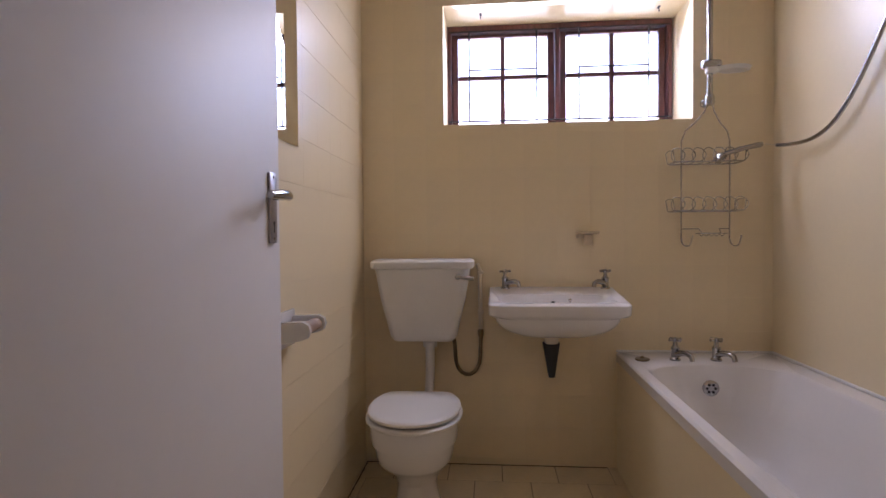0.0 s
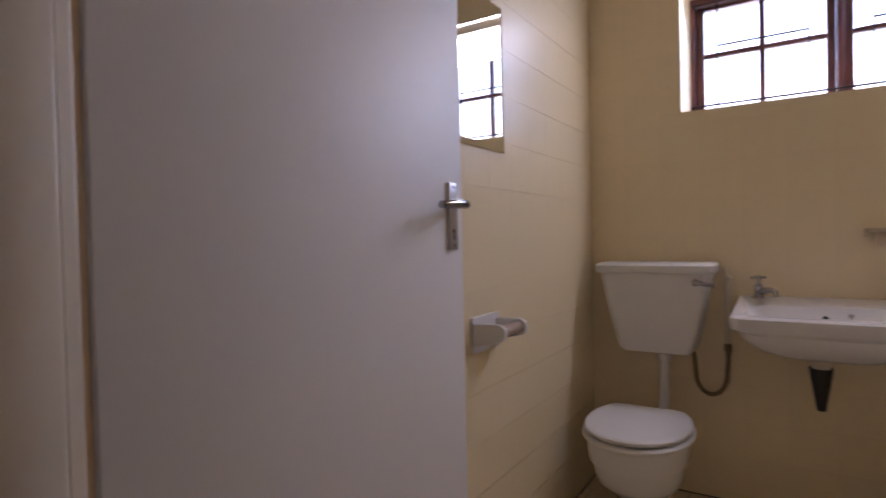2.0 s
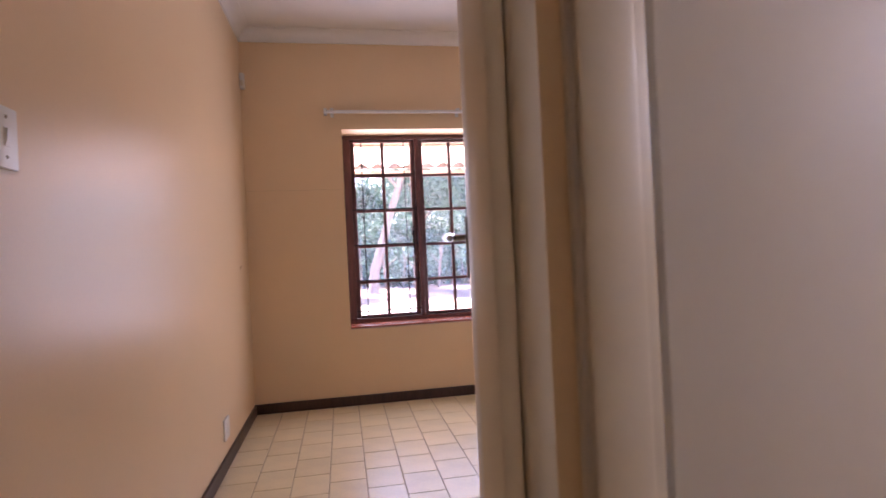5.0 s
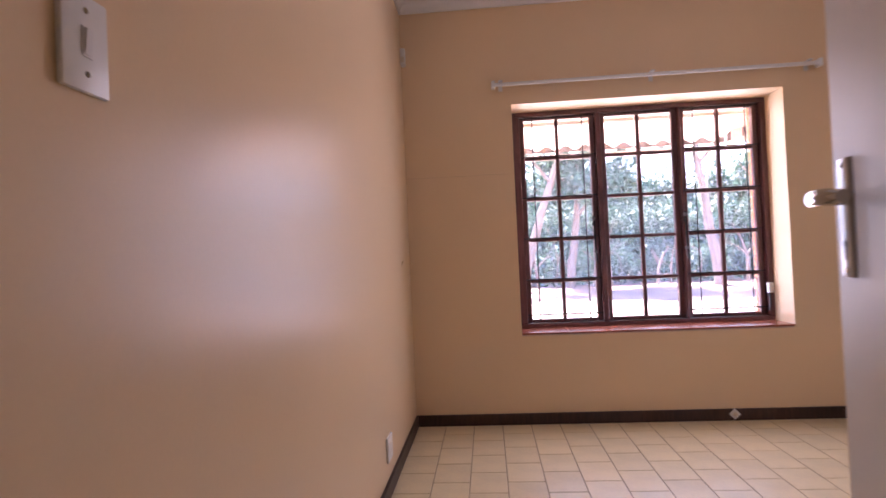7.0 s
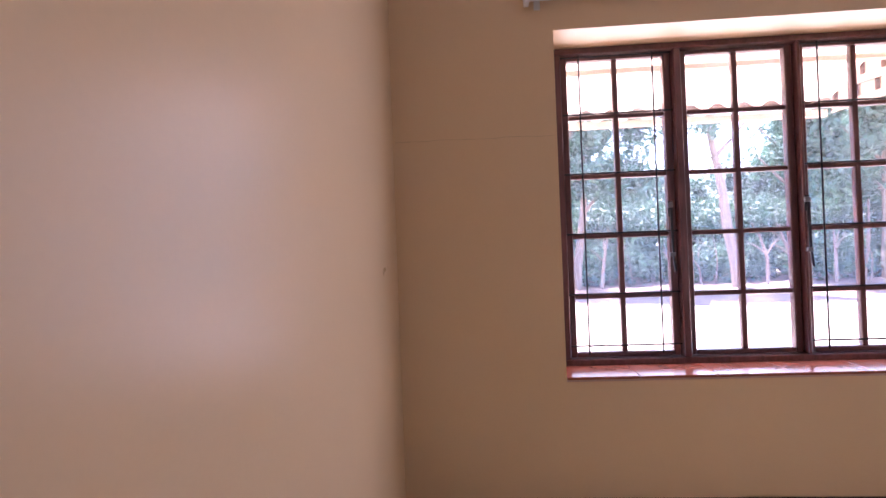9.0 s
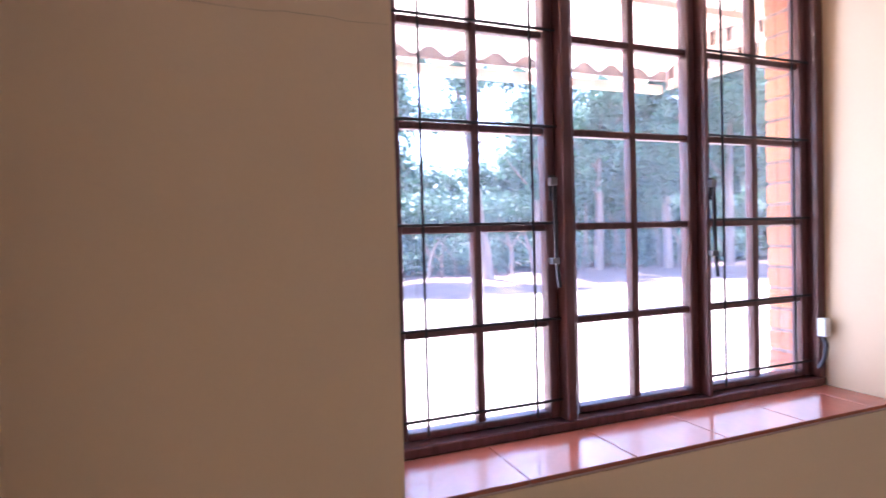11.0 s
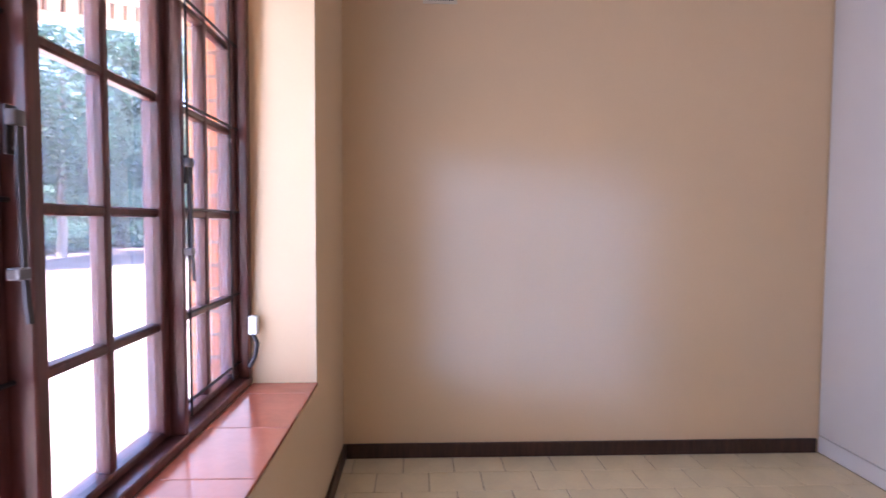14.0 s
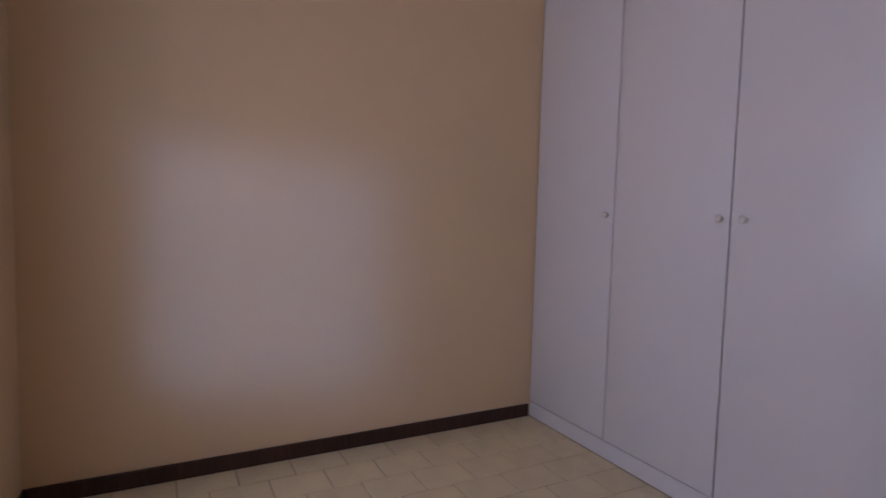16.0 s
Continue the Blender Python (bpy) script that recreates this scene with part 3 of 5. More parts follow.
skirting("baseboard_far", X_R - 0.016, X_R, WARD_Y + 0.012, -0.016)


# ---- doors ----
def lever_set(parent, cx, cy, cz, face, out):
    """A plate with lever handle and keyhole. face: +1 or -1 along local y; out: way the lever points along x."""
    f = face
    bm = BM(); bx(bm, cx - 0.019, cx + 0.019, cy, cy + f * 0.007, cz - 0.108, cz + 0.055, 0.002, 2)
    plate = part("handle_plate", bm, M_ALU, parent, "worn aluminium lever plate", local=True)
    bm = BM(); cyl(bm, (cx, cy, cz), (cx, cy + f * 0.045, cz), 0.009, seg=14)
    sweep(bm, [(cx, cy + f * 0.042, cz), (cx + out * 0.02, cy + f * 0.047, cz + 0.001), (cx + out * 0.07, cy + f * 0.05, cz - 0.001), (cx + out * 0.115, cy + f * 0.046, cz - 0.004)], [0.011, 0.0115, 0.0115, 0.0085], 12)
    part("lever", bm, M_CHROME, plate, "polished lever", local=True)
    bm = BM(); cyl(bm, (cx, cy + f * 0.0066, cz - 0.062), (cx, cy + f * 0.0076, cz - 0.062), 0.0045, seg=12)
    bx(bm, cx - 0.002, cx + 0.002, cy + f * 0.0066, cy + f * 0.0076, cz - 0.084, cz - 0.063)
    part("keyhole", bm, M_DARKHOLE, plate, local=True)
    for dz in (0.045, -0.098):
        bm = BM(); lathe(bm, [(0.004, 0), (0.0036, f * 0.0012), (0.001, f * 0.002)], (cx, cy + f * 0.0068, cz + dz), "Y", 10)
        part("screw", bm, M_CHROME, plate, local=True)


def door(name, hinge, rz, width, label, knob_z, y0=0.0):
    """A flush door; local x runs from the hinge to the free edge, the local y = 0 face is the hinge-pin face."""
    d = tagged(new(name), label, "door", kind="structure")
    rooted(d, pose(*hinge, 0, 0, rz))
    bm = BM(); bx(bm, 0.004, width, y0, y0 + 0.040, 0.006, 2.03, 0.003, 2)
    part("door_leaf", bm, M_ENAMEL, d, local=True)
    lever_set(d, width - 0.052, y0, knob_z, -1, -1)
    lever_set(d, width - 0.052, y0 + 0.040, knob_z, 1, -1)
    for z in (0.25, 1.75):
        bm = BM(); cyl(bm, (0.0, -0.004, z), (0.0, -0.004, z + 0.1), 0.007, seg=10)
        part("hinge", bm, M_FRAME, d, local=True)
    return d


PLAN[0] = SKEWED
door_1 = door("door_1", (0.952, -2.768, 0), 0.0, 0.872, "white enamelled flush bathroom door standing wide open", 1.25)
PLAN[0] = SQUARE
door_2 = door("door_2", (0.868, -3.655, 0), 77.5, 0.78, "white enamelled flush bedroom door standing open", 1.205, -0.04)


def door_frame(name, label, boxes):
    f = tagged(new(name), label, "door frame", kind="structure")
    rooted(f, pose(boxes[0][1][0], boxes[0][1][2], 0))
    for n, b, bev in boxes:
        bm = BM(); bx(bm, *b, bev, 2)
        part(n, bm, M_FRAME, f)
    return f


HD = D_TOP
door_frame("door_frame_bedroom", "cream enamelled steel door frame of the bedroom", [
    ("jamb", (0.878, BD_X1 - 0.0005, D_Y0 - 0.010, D_Y1 + 0.004, 0, HD), 0.008), ("jamb_stop", (0.852, 0.8772, D_Y0 - 0.002, D_Y1 - 0.05, 0, HD - 0.04), 0.006),
    ("jamb", (BD_X0 + 0.0005, 0.034, D_Y0 - 0.010, D_Y1 + 0.004, 0, HD), 0.006),
    ("head", (0.035, 0.851, D_Y0 - 0.010, D_Y1 + 0.004, HD - 0.04, HD - 0.0005), 0.004)])
PLAN[0] = SKEWED
HB = 1.99
door_frame("door_frame_bathroom", "cream enamelled steel door frame of the bathroom", [
    ("jamb", (B_X0 - 0.012, B_X1 - 0.017, BB_Y1 - 0.028, BB_Y1 - 0.0005, 0, HB), 0.008), ("jamb_stop", (B_X0 - 0.006, 0.915, BB_Y1 - 0.042, BB_Y1 - 0.0285, 0, HB - 0.04), 0.008),
    ("jamb", (B_X0 - 0.012, B_X1 - 0.004, BB_Y0 + 0.0005, BB_Y0 + 0.032, 0, HB), 0.008), ("jamb_stop", (B_X0 - 0.006, 0.905, BB_Y0 + 0.0322, BB_Y0 + 0.046, 0, HB - 0.04), 0.008),
    ("head", (B_X0 - 0.012, B_X1 - 0.004, BB_Y0 + 0.033, BB_Y1 - 0.033, HB - 0.04, HB - 0.0005), 0.004)])

# strike plate of the bathroom frame
SY = BB_Y0 + 0.032
strike = thing("strike_plate", (0.93, SY, 1.17), "worn steel strike plate with chipped paint round it", "strike plate")
bm = BM(); bx(bm, 0.912, 0.943, SY - 0.001, SY + 0.0025, 1.106, 1.224, 0.001)
plate = part("plate", bm, M_ALU, strike)
for z0, z1 in ((1.128, 1.160), (1.172, 1.204)):
    bm = BM(); bx(bm, 0.919, 0.938, SY + 0.0015, SY + 0.0032, z0, z1)
    part("latch_hole", bm, M_DARKHOLE, plate)
for z in (1.116, 1.214):
    bm = BM(); lathe(bm, [(0.005, 0), (0.004, 0.0015), (0.001, 0.002)], (0.928, SY + 0.0024, z), "Y", 10)
    part("screw", bm, M_CHROME, plate)
PLAN[0] = SQUARE

# ---- wardrobe ----
wardrobe = thing("wardrobe", ((WARD_X + X_R) / 2, WARD_Y - 0.3, 0), "tall white melamine built-in wardrobe with three closed doors", "wardrobe")
bm = BM(); bx(bm, WARD_X + 0.001, X_R - 0.002, WARD_Y - 0.62, WARD_Y - 0.022, 0.09, CEIL - 0.002)
part("carcass", bm, M_MELAMINE, wardrobe, smooth=False)
bm = BM(); bx(bm, WARD_X + 0.001, X_R - 0.002, WARD_Y - 0.06, WARD_Y - 0.004, 0.0, 0.088, 0.002)
part("plinth", bm, M_MELAMINE, wardrobe)
edges = (X_R - 0.003, 2.588, 1.958, WARD_X + 0.002)
knob_x = (2.628, 1.996, 1.893)
for k in range(3):
    a, b = edges[k + 1] + 0.0035, edges[k] - 0.0035
    bm = BM(); bx(bm, a, b, WARD_Y - 0.021, WARD_Y, 0.096, CEIL - 0.09, 0.0025, 2)
    wd = part("wardrobe_door", bm, M_MELAMINE, wardrobe)
    bm = BM(); lathe(bm, [(0.007, 0), (0.006, 0.012), (0.016, 0.02), (0.017, 0.026), (0.012, 0.031), (0.001, 0.033)], (knob_x[k], WARD_Y - 0.001, 1.242), "Y", 18)
    part("knob", bm, M_PLASTIC, wd, "small round white knob")

# ---- bedroom fittings ----
rail = thing("curtain_rail", (1.66, -0.03, 2.27), "white double curtain rail on brackets above the window", "curtain rail")
for dy in (-0.035, -0.065):
    bm = BM(); bx(bm, 0.615, 2.70, dy - 0.008, dy + 0.008, 2.274 - (0.012 if dy < -0.05 else 0), 2.294 - (0.012 if dy < -0.05 else 0), 0.003, 2)
    part("track", bm, M_PLASTIC, rail)
for x in (0.67, 1.66, 2.64):
    bm = BM(); bx(bm, x - 0.014, x + 0.014, -0.07, 0.0, 2.295, 2.303, 0.002)
    bx(bm, x - 0.014, x + 0.014, -0.006, -0.0005, 2.245, 2.2945, 0.002)
    part("bracket", bm, M_PLASTIC, rail)
for x in (0.62, 2.695):
    bm = BM(); bx(bm, x - 0.012, x + 0.012, -0.08, -0.022, 2.252, 2.30, 0.004, 2)
    part("end_stop", bm, M_PLASTIC, rail)

pir = thing("motion_sensor", (0.045, -0.03, 2.52), "small white infrared alarm sensor in the wall corner", "alarm sensor", rz=0)
bm = BM(); bx(bm, 0.001, 0.034, -0.048, -0.001, 2.455, 2.575, 0.008, 3)
part("case", bm, M_PLASTIC, pir)
bm = BM(); bx(bm, 0.006, 0.029, -0.053, -0.0475, 2.475, 2.515, 0.002, 2)
part("lens", bm, M_OLDPLASTIC, pir)

switch = thing("light_switch", (0.0, -3.046, 1.457), "white plastic light switch plate with one narrow rocker", "light switch")
bm = BM(); bx(bm, 0.0005, 0.011, -3.09, -3.002, 1.390, 1.523, 0.004, 2)
plate = part("plate", bm, M_PLASTIC, switch)
bm = BM(); bx(bm, 0.0105, 0.0128, -3.056, -3.036, 1.436, 1.478, 0.001)
part("rocker_surround", bm, M_PLASTIC, plate)
bm = BM(); bx(bm, 0.011, 0.0155, -3.053, -3.039, 1.439, 1.475, 0.001)
for v in bm.verts:
    v.co.x += (v.co.z - 1.457) * 0.12
part("rocker", bm, M_PLASTIC, plate)
for z in (1.414, 1.500):
    bm = BM(); lathe(bm, [(0.0045, 0), (0.004, 0.0012), (0.001, 0.0016)], (0.0108, -3.046, z), "X", 12)
    part("screw", bm, M_BRASSDARK, plate)

socket = thing("wall_socket", (0.0, -1.04, 0.22), "white plastic socket plate low on the wall", "socket")
bm = BM(); bx(bm, 0.0005, 0.012, -1.10, -0.98, 0.16, 0.28, 0.004, 2)
part("plate", bm, M_PLASTIC, socket)
for dy, dz in ((0, 0.025), (-0.022, -0.012), (0.022, -0.012)):
    bm = BM(); cyl(bm, (0.0115, -1.04 + dy, 0.215 + dz), (0.0128, -1.04 + dy, 0.215 + dz), 0.006, seg=10)
    part("hole", bm, M_OLDPLASTIC, socket)

stop = thing("cable_outlet", (2.078, -0.018, 0.045), "small white diamond-set outlet cap on the dark skirting", "outlet")
bm = BM(); bx(bm, -0.026, 0.026, -0.014, 0.0, -0.026, 0.026, 0.005, 2)
bm.transform(Matrix.Translation((2.078, -0.0165, 0.045)) @ Matrix.Rotation(radians(45), 4, "Y"))
part("cap", bm, M_PLASTIC, stop)
bm = BM(); lathe(bm, [(0.014, 0), (0.013, -0.006), (0.004, -0.009)], (2.078, -0.03, 0.045), "Y", 16)
part("boss", bm, M_OLDPLASTIC, stop)

vent = thing("air_vent", (X_R, -0.48, 2.27), "small cream wall air vent with slats", "air vent")
bm = BM()
for a, b, c, d in ((-0.57, -0.40, 2.298, 2.313), (-0.57, -0.40, 2.435, 2.45), (-0.57, -0.555, 2.313, 2.435), (-0.415, -0.40, 2.313, 2.435)):
    bx(bm, X_R - 0.01, X_R - 0.0005, a, b, c, d, 0.001)
part("frame", bm, M_OLDPLASTIC, vent)
bm = BM(); bx(bm, X_R - 0.003, X_R - 0.0005, -0.555, -0.415, 2.313, 2.435)
part("backing", bm, M_DARKHOLE, vent)
for k in range(6):
    bm = BM(); bx(bm, X_R - 0.009, X_R - 0.0035, -0.555, -0.415, 2.319 + 0.02 * k, 2.329 + 0.02 * k, 0.001)
    part("slat", bm, M_OLDPLASTIC, vent)

# hairline plaster crack beside the window
bm = BM()
random.seed(4)
pts = [(0.012 + (W_X0 - 0.014) * k / 22, 1.690 - 0.006 * k / 22 + random.uniform(-0.003, 0.003)) for k in range(23)]
for (a, b), (c, d) in zip(pts, pts[1:]):
    w = random.uniform(0.0004, 0.0010)
    vs = [bm.verts.new((x, -0.0012, z)) for x, z in ((a, b - w), (c, d - w), (c, d + w), (a, b + w))]
    bm.faces.new(vs)
structure("plaster_crack", bm, M_CRACK, "fine horizontal hairline crack in the plaster", "crack")

# ==== bathroom, on its own axes ====
PLAN[0] = SKEWED


def ellipse_ring(cx, cy, z, a, b, n=28, p=2.0, back=None):
    """A rounded outline in plan: a along x, b along y; p above 2 squares it; back cuts it flat at x = back."""
    out = []
    for k in range(n):
        t = 2 * math.pi * k / n
        c, s = math.cos(t), math.sin(t)
        x = cx + a * math.copysign(abs(c) ** (2 / p), c)
        y = cy + b * math.copysign(abs(s) ** (2 / p), s)
        out.append(Vector((min(x, back) if back is not None else x, y, z)))
    return out


# window
window_2 = casement_window("window_2", (3.52, -3.61, BW_Z0), "small dark mahogany bathroom window with cottage panes", (3.322, 3.888), BW_Z0 + 0.004, BW_Z1, (1.945,), 3.495, lambda u, d, z: (d, -u, z), 0.058, 0.235, 0.1)
bars2 = thing("burglar_bars", (3.47, -3.61, BW_Z0), "thin dark steel burglar bars across the bathroom window", "burglar bars")
for c in (-3.322, -3.888):
    for dy in (-0.175, 0.175):
        bm = BM(); cyl(bm, (3.462, c + dy, 1.70), (3.462, c + dy, 2.175), 0.0048, seg=8)
        part("bar", bm, M_IRON, bars2)
    for z, w in ((1.705, 0.29), (1.972, 0.175), (2.172, 0.28)):
        bm = BM(); cyl(bm, (3.4615, c - w, z), (3.4615, c + w, z), 0.0048, seg=8)
        part("rail", bm, M_IRON, bars2)
for y in (-3.21, -4.07):
    hook = thing("curtain_wire_hook", (3.32, y, BW_Z1), "small dark hook screwed into the window soffit", "hook", group="soffit hooks")
    bm = BM(); bx(bm, 3.305, 3.335, y - 0.006, y + 0.006, BW_Z1 - 0.004, BW_Z1 - 0.0005, 0.001)
    sweep(bm, [(3.32, y, BW_Z1 - 0.003), (3.32, y, BW_Z1 - 0.018), (3.314, y, BW_Z1 - 0.026), (3.306, y, BW_Z1 - 0.02)], 0.002, 6)
    part("screw_hook", bm, M_IRON, hook)

# toilet pan
CY = -2.945
toilet = thing("toilet", (2.78, CY, 0), "white ceramic toilet with closed seat and lid", "toilet")
bm = BM()
prof = [(0.0, 2.80, 0.125, 0.095), (0.03, 2.80, 0.118, 0.088), (0.11, 2.79, 0.105, 0.080), (0.16, 2.775, 0.128, 0.100), (0.20, 2.757, 0.172, 0.135), (0.225, 2.748, 0.196, 0.150), (0.26, 2.742, 0.208, 0.156), (0.30, 2.738, 0.217, 0.160), (0.306, 2.736, 0.231, 0.170), (0.335, 2.735, 0.236, 0.173), (0.375, 2.735, 0.238, 0.174), (0.385, 2.735, 0.235, 0.171)]
loft(bm, [ellipse_ring(cx, CY, z, a, b, 32, 2.2) for z, cx, a, b in prof])
bx(bm, 2.86, 3.05, CY - 0.1, CY + 0.1, 0.15, 0.384, 0.02, 3)
part("pan", bm, M_CERAMIC, toilet)
for nm, z0, z1, g in (("seat", 0.387, 0.405, 0.0), ("lid", 0.411, 0.432, -0.008)):
    bm = BM()
    R0 = lambda z, d: ellipse_ring(2.735, CY, z, 0.25 + g - d, 0.192 + g - d, 48, 2.15, 2.915 + g)
    loft(bm, [R0(z0, 0.006), R0(z0 + 0.005, 0.0), R0(z1 - 0.007, 0.0), R0(z1 - 0.002, 0.005), R0(z1, 0.016)])
    part(nm, bm, M_PLASTIC, toilet, "glossy white plastic " + nm)
for dy in (-0.075, 0.075):
    bm = BM(); cyl(bm, (2.955, CY + dy - 0.02, 0.408), (2.955, CY + dy + 0.02, 0.408), 0.011, seg=12)
    part("hinge", bm, M_PLASTIC, toilet)

# cistern
cistern = thing("cistern", (3.1, -2.942, 0.62), "white plastic toilet cistern with side lever on the wall", "cistern")


def rrect(x0, x1, y0, y1, z, r=0.03, n=5):
    out = []
    for cx, cy, a0 in ((x1 - r, y1 - r, 0), (x0 + r, y1 - r, 90), (x0 + r, y0 + r, 180), (x1 - r, y0 + r, 270)):
        for k in range(n + 1):
            a = radians(a0 + 90 * k / n)
            out.append(Vector((cx + r * math.cos(a), cy + r * math.sin(a), z)))
    return out


bm = BM()
loft(bm, [rrect(3.05, 3.198, -3.075, -2.805, 0.622, 0.03), rrect(3.04, 3.199, -3.092, -2.79, 0.640, 0.03), rrect(3.025, 3.199, -3.13, -2.75, 0.80, 0.03), rrect(3.018, 3.199, -3.158, -2.722, 0.955, 0.03)])
part("tank", bm, M_PLASTIC, cistern)
bm = BM()
loft(bm, [rrect(3.008, 3.199, -3.170, -2.710, 0.957, 0.03), rrect(3.003, 3.199, -3.176, -2.704, 0.965, 0.03), rrect(3.003, 3.199, -3.176, -2.704, 0.988, 0.03), rrect(3.012, 3.199, -3.165, -2.715, 0.998, 0.03)])
part("tank_lid", bm, M_PLASTIC, cistern)
bm = BM(); lathe(bm, [(0.014, 0.0), (0.014, -0.012), (0.008, -0.016)], (3.02, -3.105, 0.922), "X", 14)
sweep(bm, [(3.006, -3.105, 0.922), (2.998, -3.115, 0.924), (2.996, -3.145, 0.916), (2.998, -3.176, 0.914)], [0.009, 0.009, 0.008, 0.009], 10)
part("flush_lever", bm, M_CHROME, cistern, "chrome flush lever")
flush = thing("flush_pipe", (3.13, -2.965, 0.45), "white plastic flush pipe from cistern to pan", "pipe")
bm = BM(); sweep(bm, [(3.12, -2.965, 0.622), (3.12, -2.965, 0.48), (3.118, -2.962, 0.40), (3.09, -2.955, 0.335), (3.04, -2.95, 0.31)], 0.021, 14)
part("pipe", bm, M_PLASTIC, flush)
bm = BM(); lathe(bm, [(0.033, 0.0), (0.033, 0.024), (0.026, 0.03)], (3.12, -2.965, 0.586), "Z", 16)
part("nut", bm, M_PLASTIC, flush)
bm = BM(); lathe(bm, [(0.028, 0.0), (0.028, 0.008)], (3.12, -2.965, 0.614), "Z", 16)
part("washer", bm, M_BLACK, flush)

# water supply of the cistern
supply = thing("water_supply", (3.17, -3.203, 0.45), "painted wall pipe with a braided brass hose to the cistern", "pipe")
bm = BM(); sweep(bm, [(3.199, -3.19, 0.965), (3.178, -3.192, 0.962), (3.176, -3.2, 0.94), (3.176, -3.203, 0.66)], 0.010, 10)
part("pipe", bm, M_OLDPLASTIC, supply)
for z in (0.93, 0.74):
    bm = BM(); bx(bm, 3.166, 3.199, -3.217, -3.189, z - 0.008, z + 0.008, 0.003)
    part("clip", bm, M_OLDPLASTIC, supply)
bm = BM(); lathe(bm, [(0.011, 0.0), (0.014, 0.005), (0.014, 0.03), (0.011, 0.034)], (3.176, -3.203, 0.625), "Z", 8)
lathe(bm, [(0.010, 0.0), (0.010, 0.018)], (3.176, -3.203, 0.607), "Z", 8)
part("valve", bm, M_BRASSDARK, supply)
pts = [(3.176, -3.203, 0.61), (3.176, -3.2, 0.54)] + [(3.176 - 0.03 * k / 9, -3.142 - 0.058 * math.cos(math.pi * k / 9), 0.53 - 0.085 * math.sin(math.pi * k / 9)) for k in range(10)] + [(3.14, -3.08, 0.6), (3.14, -3.075, 0.622)]
bm = BM(); sweep(bm, pts, [0.0085 + 0.0008 * (k % 2) for k in range(len(pts))], 10)
part("braided_hose", bm, M_BRASSDARK, supply)


def pillar_tap(parent, x, y, z, s=1.0, way=(-1, 0)):
    """A chrome pillar tap with cross head and swept spout, as part of a basin or bath."""
    dx, dy = way
    bm = BM(); lathe(bm, [(0.021 * s, 0), (0.021 * s, 0.006 * s), (0.015 * s, 0.012 * s), (0.0135 * s, 0.04 * s), (0.016 * s, 0.044 * s), (0.016 * s, 0.05 * s), (0.009 * s, 0.058 * s), (0.0075 * s, 0.075 * s)], (x, y, z), "Z", 18)
    sweep(bm, [(x, y, z + 0.02 * s), (x + dx * 0.03 * s, y + dy * 0.03 * s, z + 0.033 * s), (x + dx * 0.06 * s, y + dy * 0.06 * s, z + 0.037 * s), (x + dx * 0.082 * s, y + dy * 0.082 * s, z + 0.03 * s), (x + dx * 0.088 * s, y + dy * 0.088 * s, z + 0.012 * s)], [0.013 * s, 0.012 * s, 0.0105 * s, 0.010 * s, 0.009 * s], 12)
    tap = part("tap", bm, M_CHROME, parent, "chrome pillar tap")
    bm = BM()
    lathe(bm, [(0.011 * s, 0.0), (0.012 * s, 0.008 * s), (0.008 * s, 0.014 * s), (0.002, 0.016 * s)], (x, y, z + 0.074 * s), "Z", 14)
    for a in (20, 110, 200, 290):
        c, q = math.cos(radians(a)), math.sin(radians(a))
        sweep(bm, [(x, y, z + 0.081 * s), (x + c * 0.017 * s, y + q * 0.017 * s, z + 0.081 * s), (x + c * 0.026 * s, y + q * 0.026 * s, z + 0.081 * s)], [0.004 * s, 0.0045 * s, 0.0065 * s], 8)
    part("cross_head", bm, M_CHROME, tap)


# wash basin
BY = -3.53
basin = thing("wash_basin", (3.0, BY, 0.68), "white ceramic wall-hung wash basin with two chrome taps", "basin")


def basin_ring(z, x0, x1, w, r, skew=0.0):
    return rrect(x0, x1, BY - w, BY + w, z, r, 6)


bm = BM()
belly = [(radians(12 + 78 * k / 8), 0.664 + 0.098 * (1 - math.cos(radians(12 + 78 * k / 8)))) for k in range(9)]
rings = [basin_ring(z, 2.955 - 0.165 * math.sin(a), 3.03 + 0.167 * math.sin(a), 0.035 + 0.225 * math.sin(a), 0.03 + 0.075 * math.sin(a)) for a, z in belly]
rings += [basin_ring(0.772, 2.778, 3.199, 0.281, 0.06), basin_ring(0.780, 2.773, 3.199, 0.286, 0.05), basin_ring(0.820, 2.771, 3.199, 0.287, 0.045), basin_ring(0.828, 2.780, 3.199, 0.281, 0.045)]
inner = [basin_ring(0.829, 2.815, 3.055, 0.245, 0.06), basin_ring(0.80, 2.828, 3.045, 0.228, 0.07), basin_ring(0.74, 2.86, 3.02, 0.17, 0.07), basin_ring(0.715, 2.90, 2.985, 0.08, 0.04)]
vr = loft(bm, rings + inner)
for v in bm.verts:
    if v.co.z > 0.8185 and v.co.x > 3.04:
        v.co.z += 0.032 * min(1, (v.co.x - 3.04) / 0.05)
part("bowl", bm, M_CERAMIC, basin)
for y in (-3.318, -3.770):
    pillar_tap(basin, 3.10, y, 0.860, 1.0, (-0.7, -0.71) if y > BY else (-0.7, 0.71))
bm = BM(); lathe(bm, [(0.010, 0), (0.010, -0.002), (0.007, -0.003)], (3.046, BY + 0.0, 0.80), "X", 14)
part("overflow_hole", bm, M_DARKHOLE, basin)
bm = BM(); lathe(bm, [(0.008, 0), (0.008, -0.004), (0.004, -0.006)], (3.05, BY - 0.075, 0.812), "X", 12)
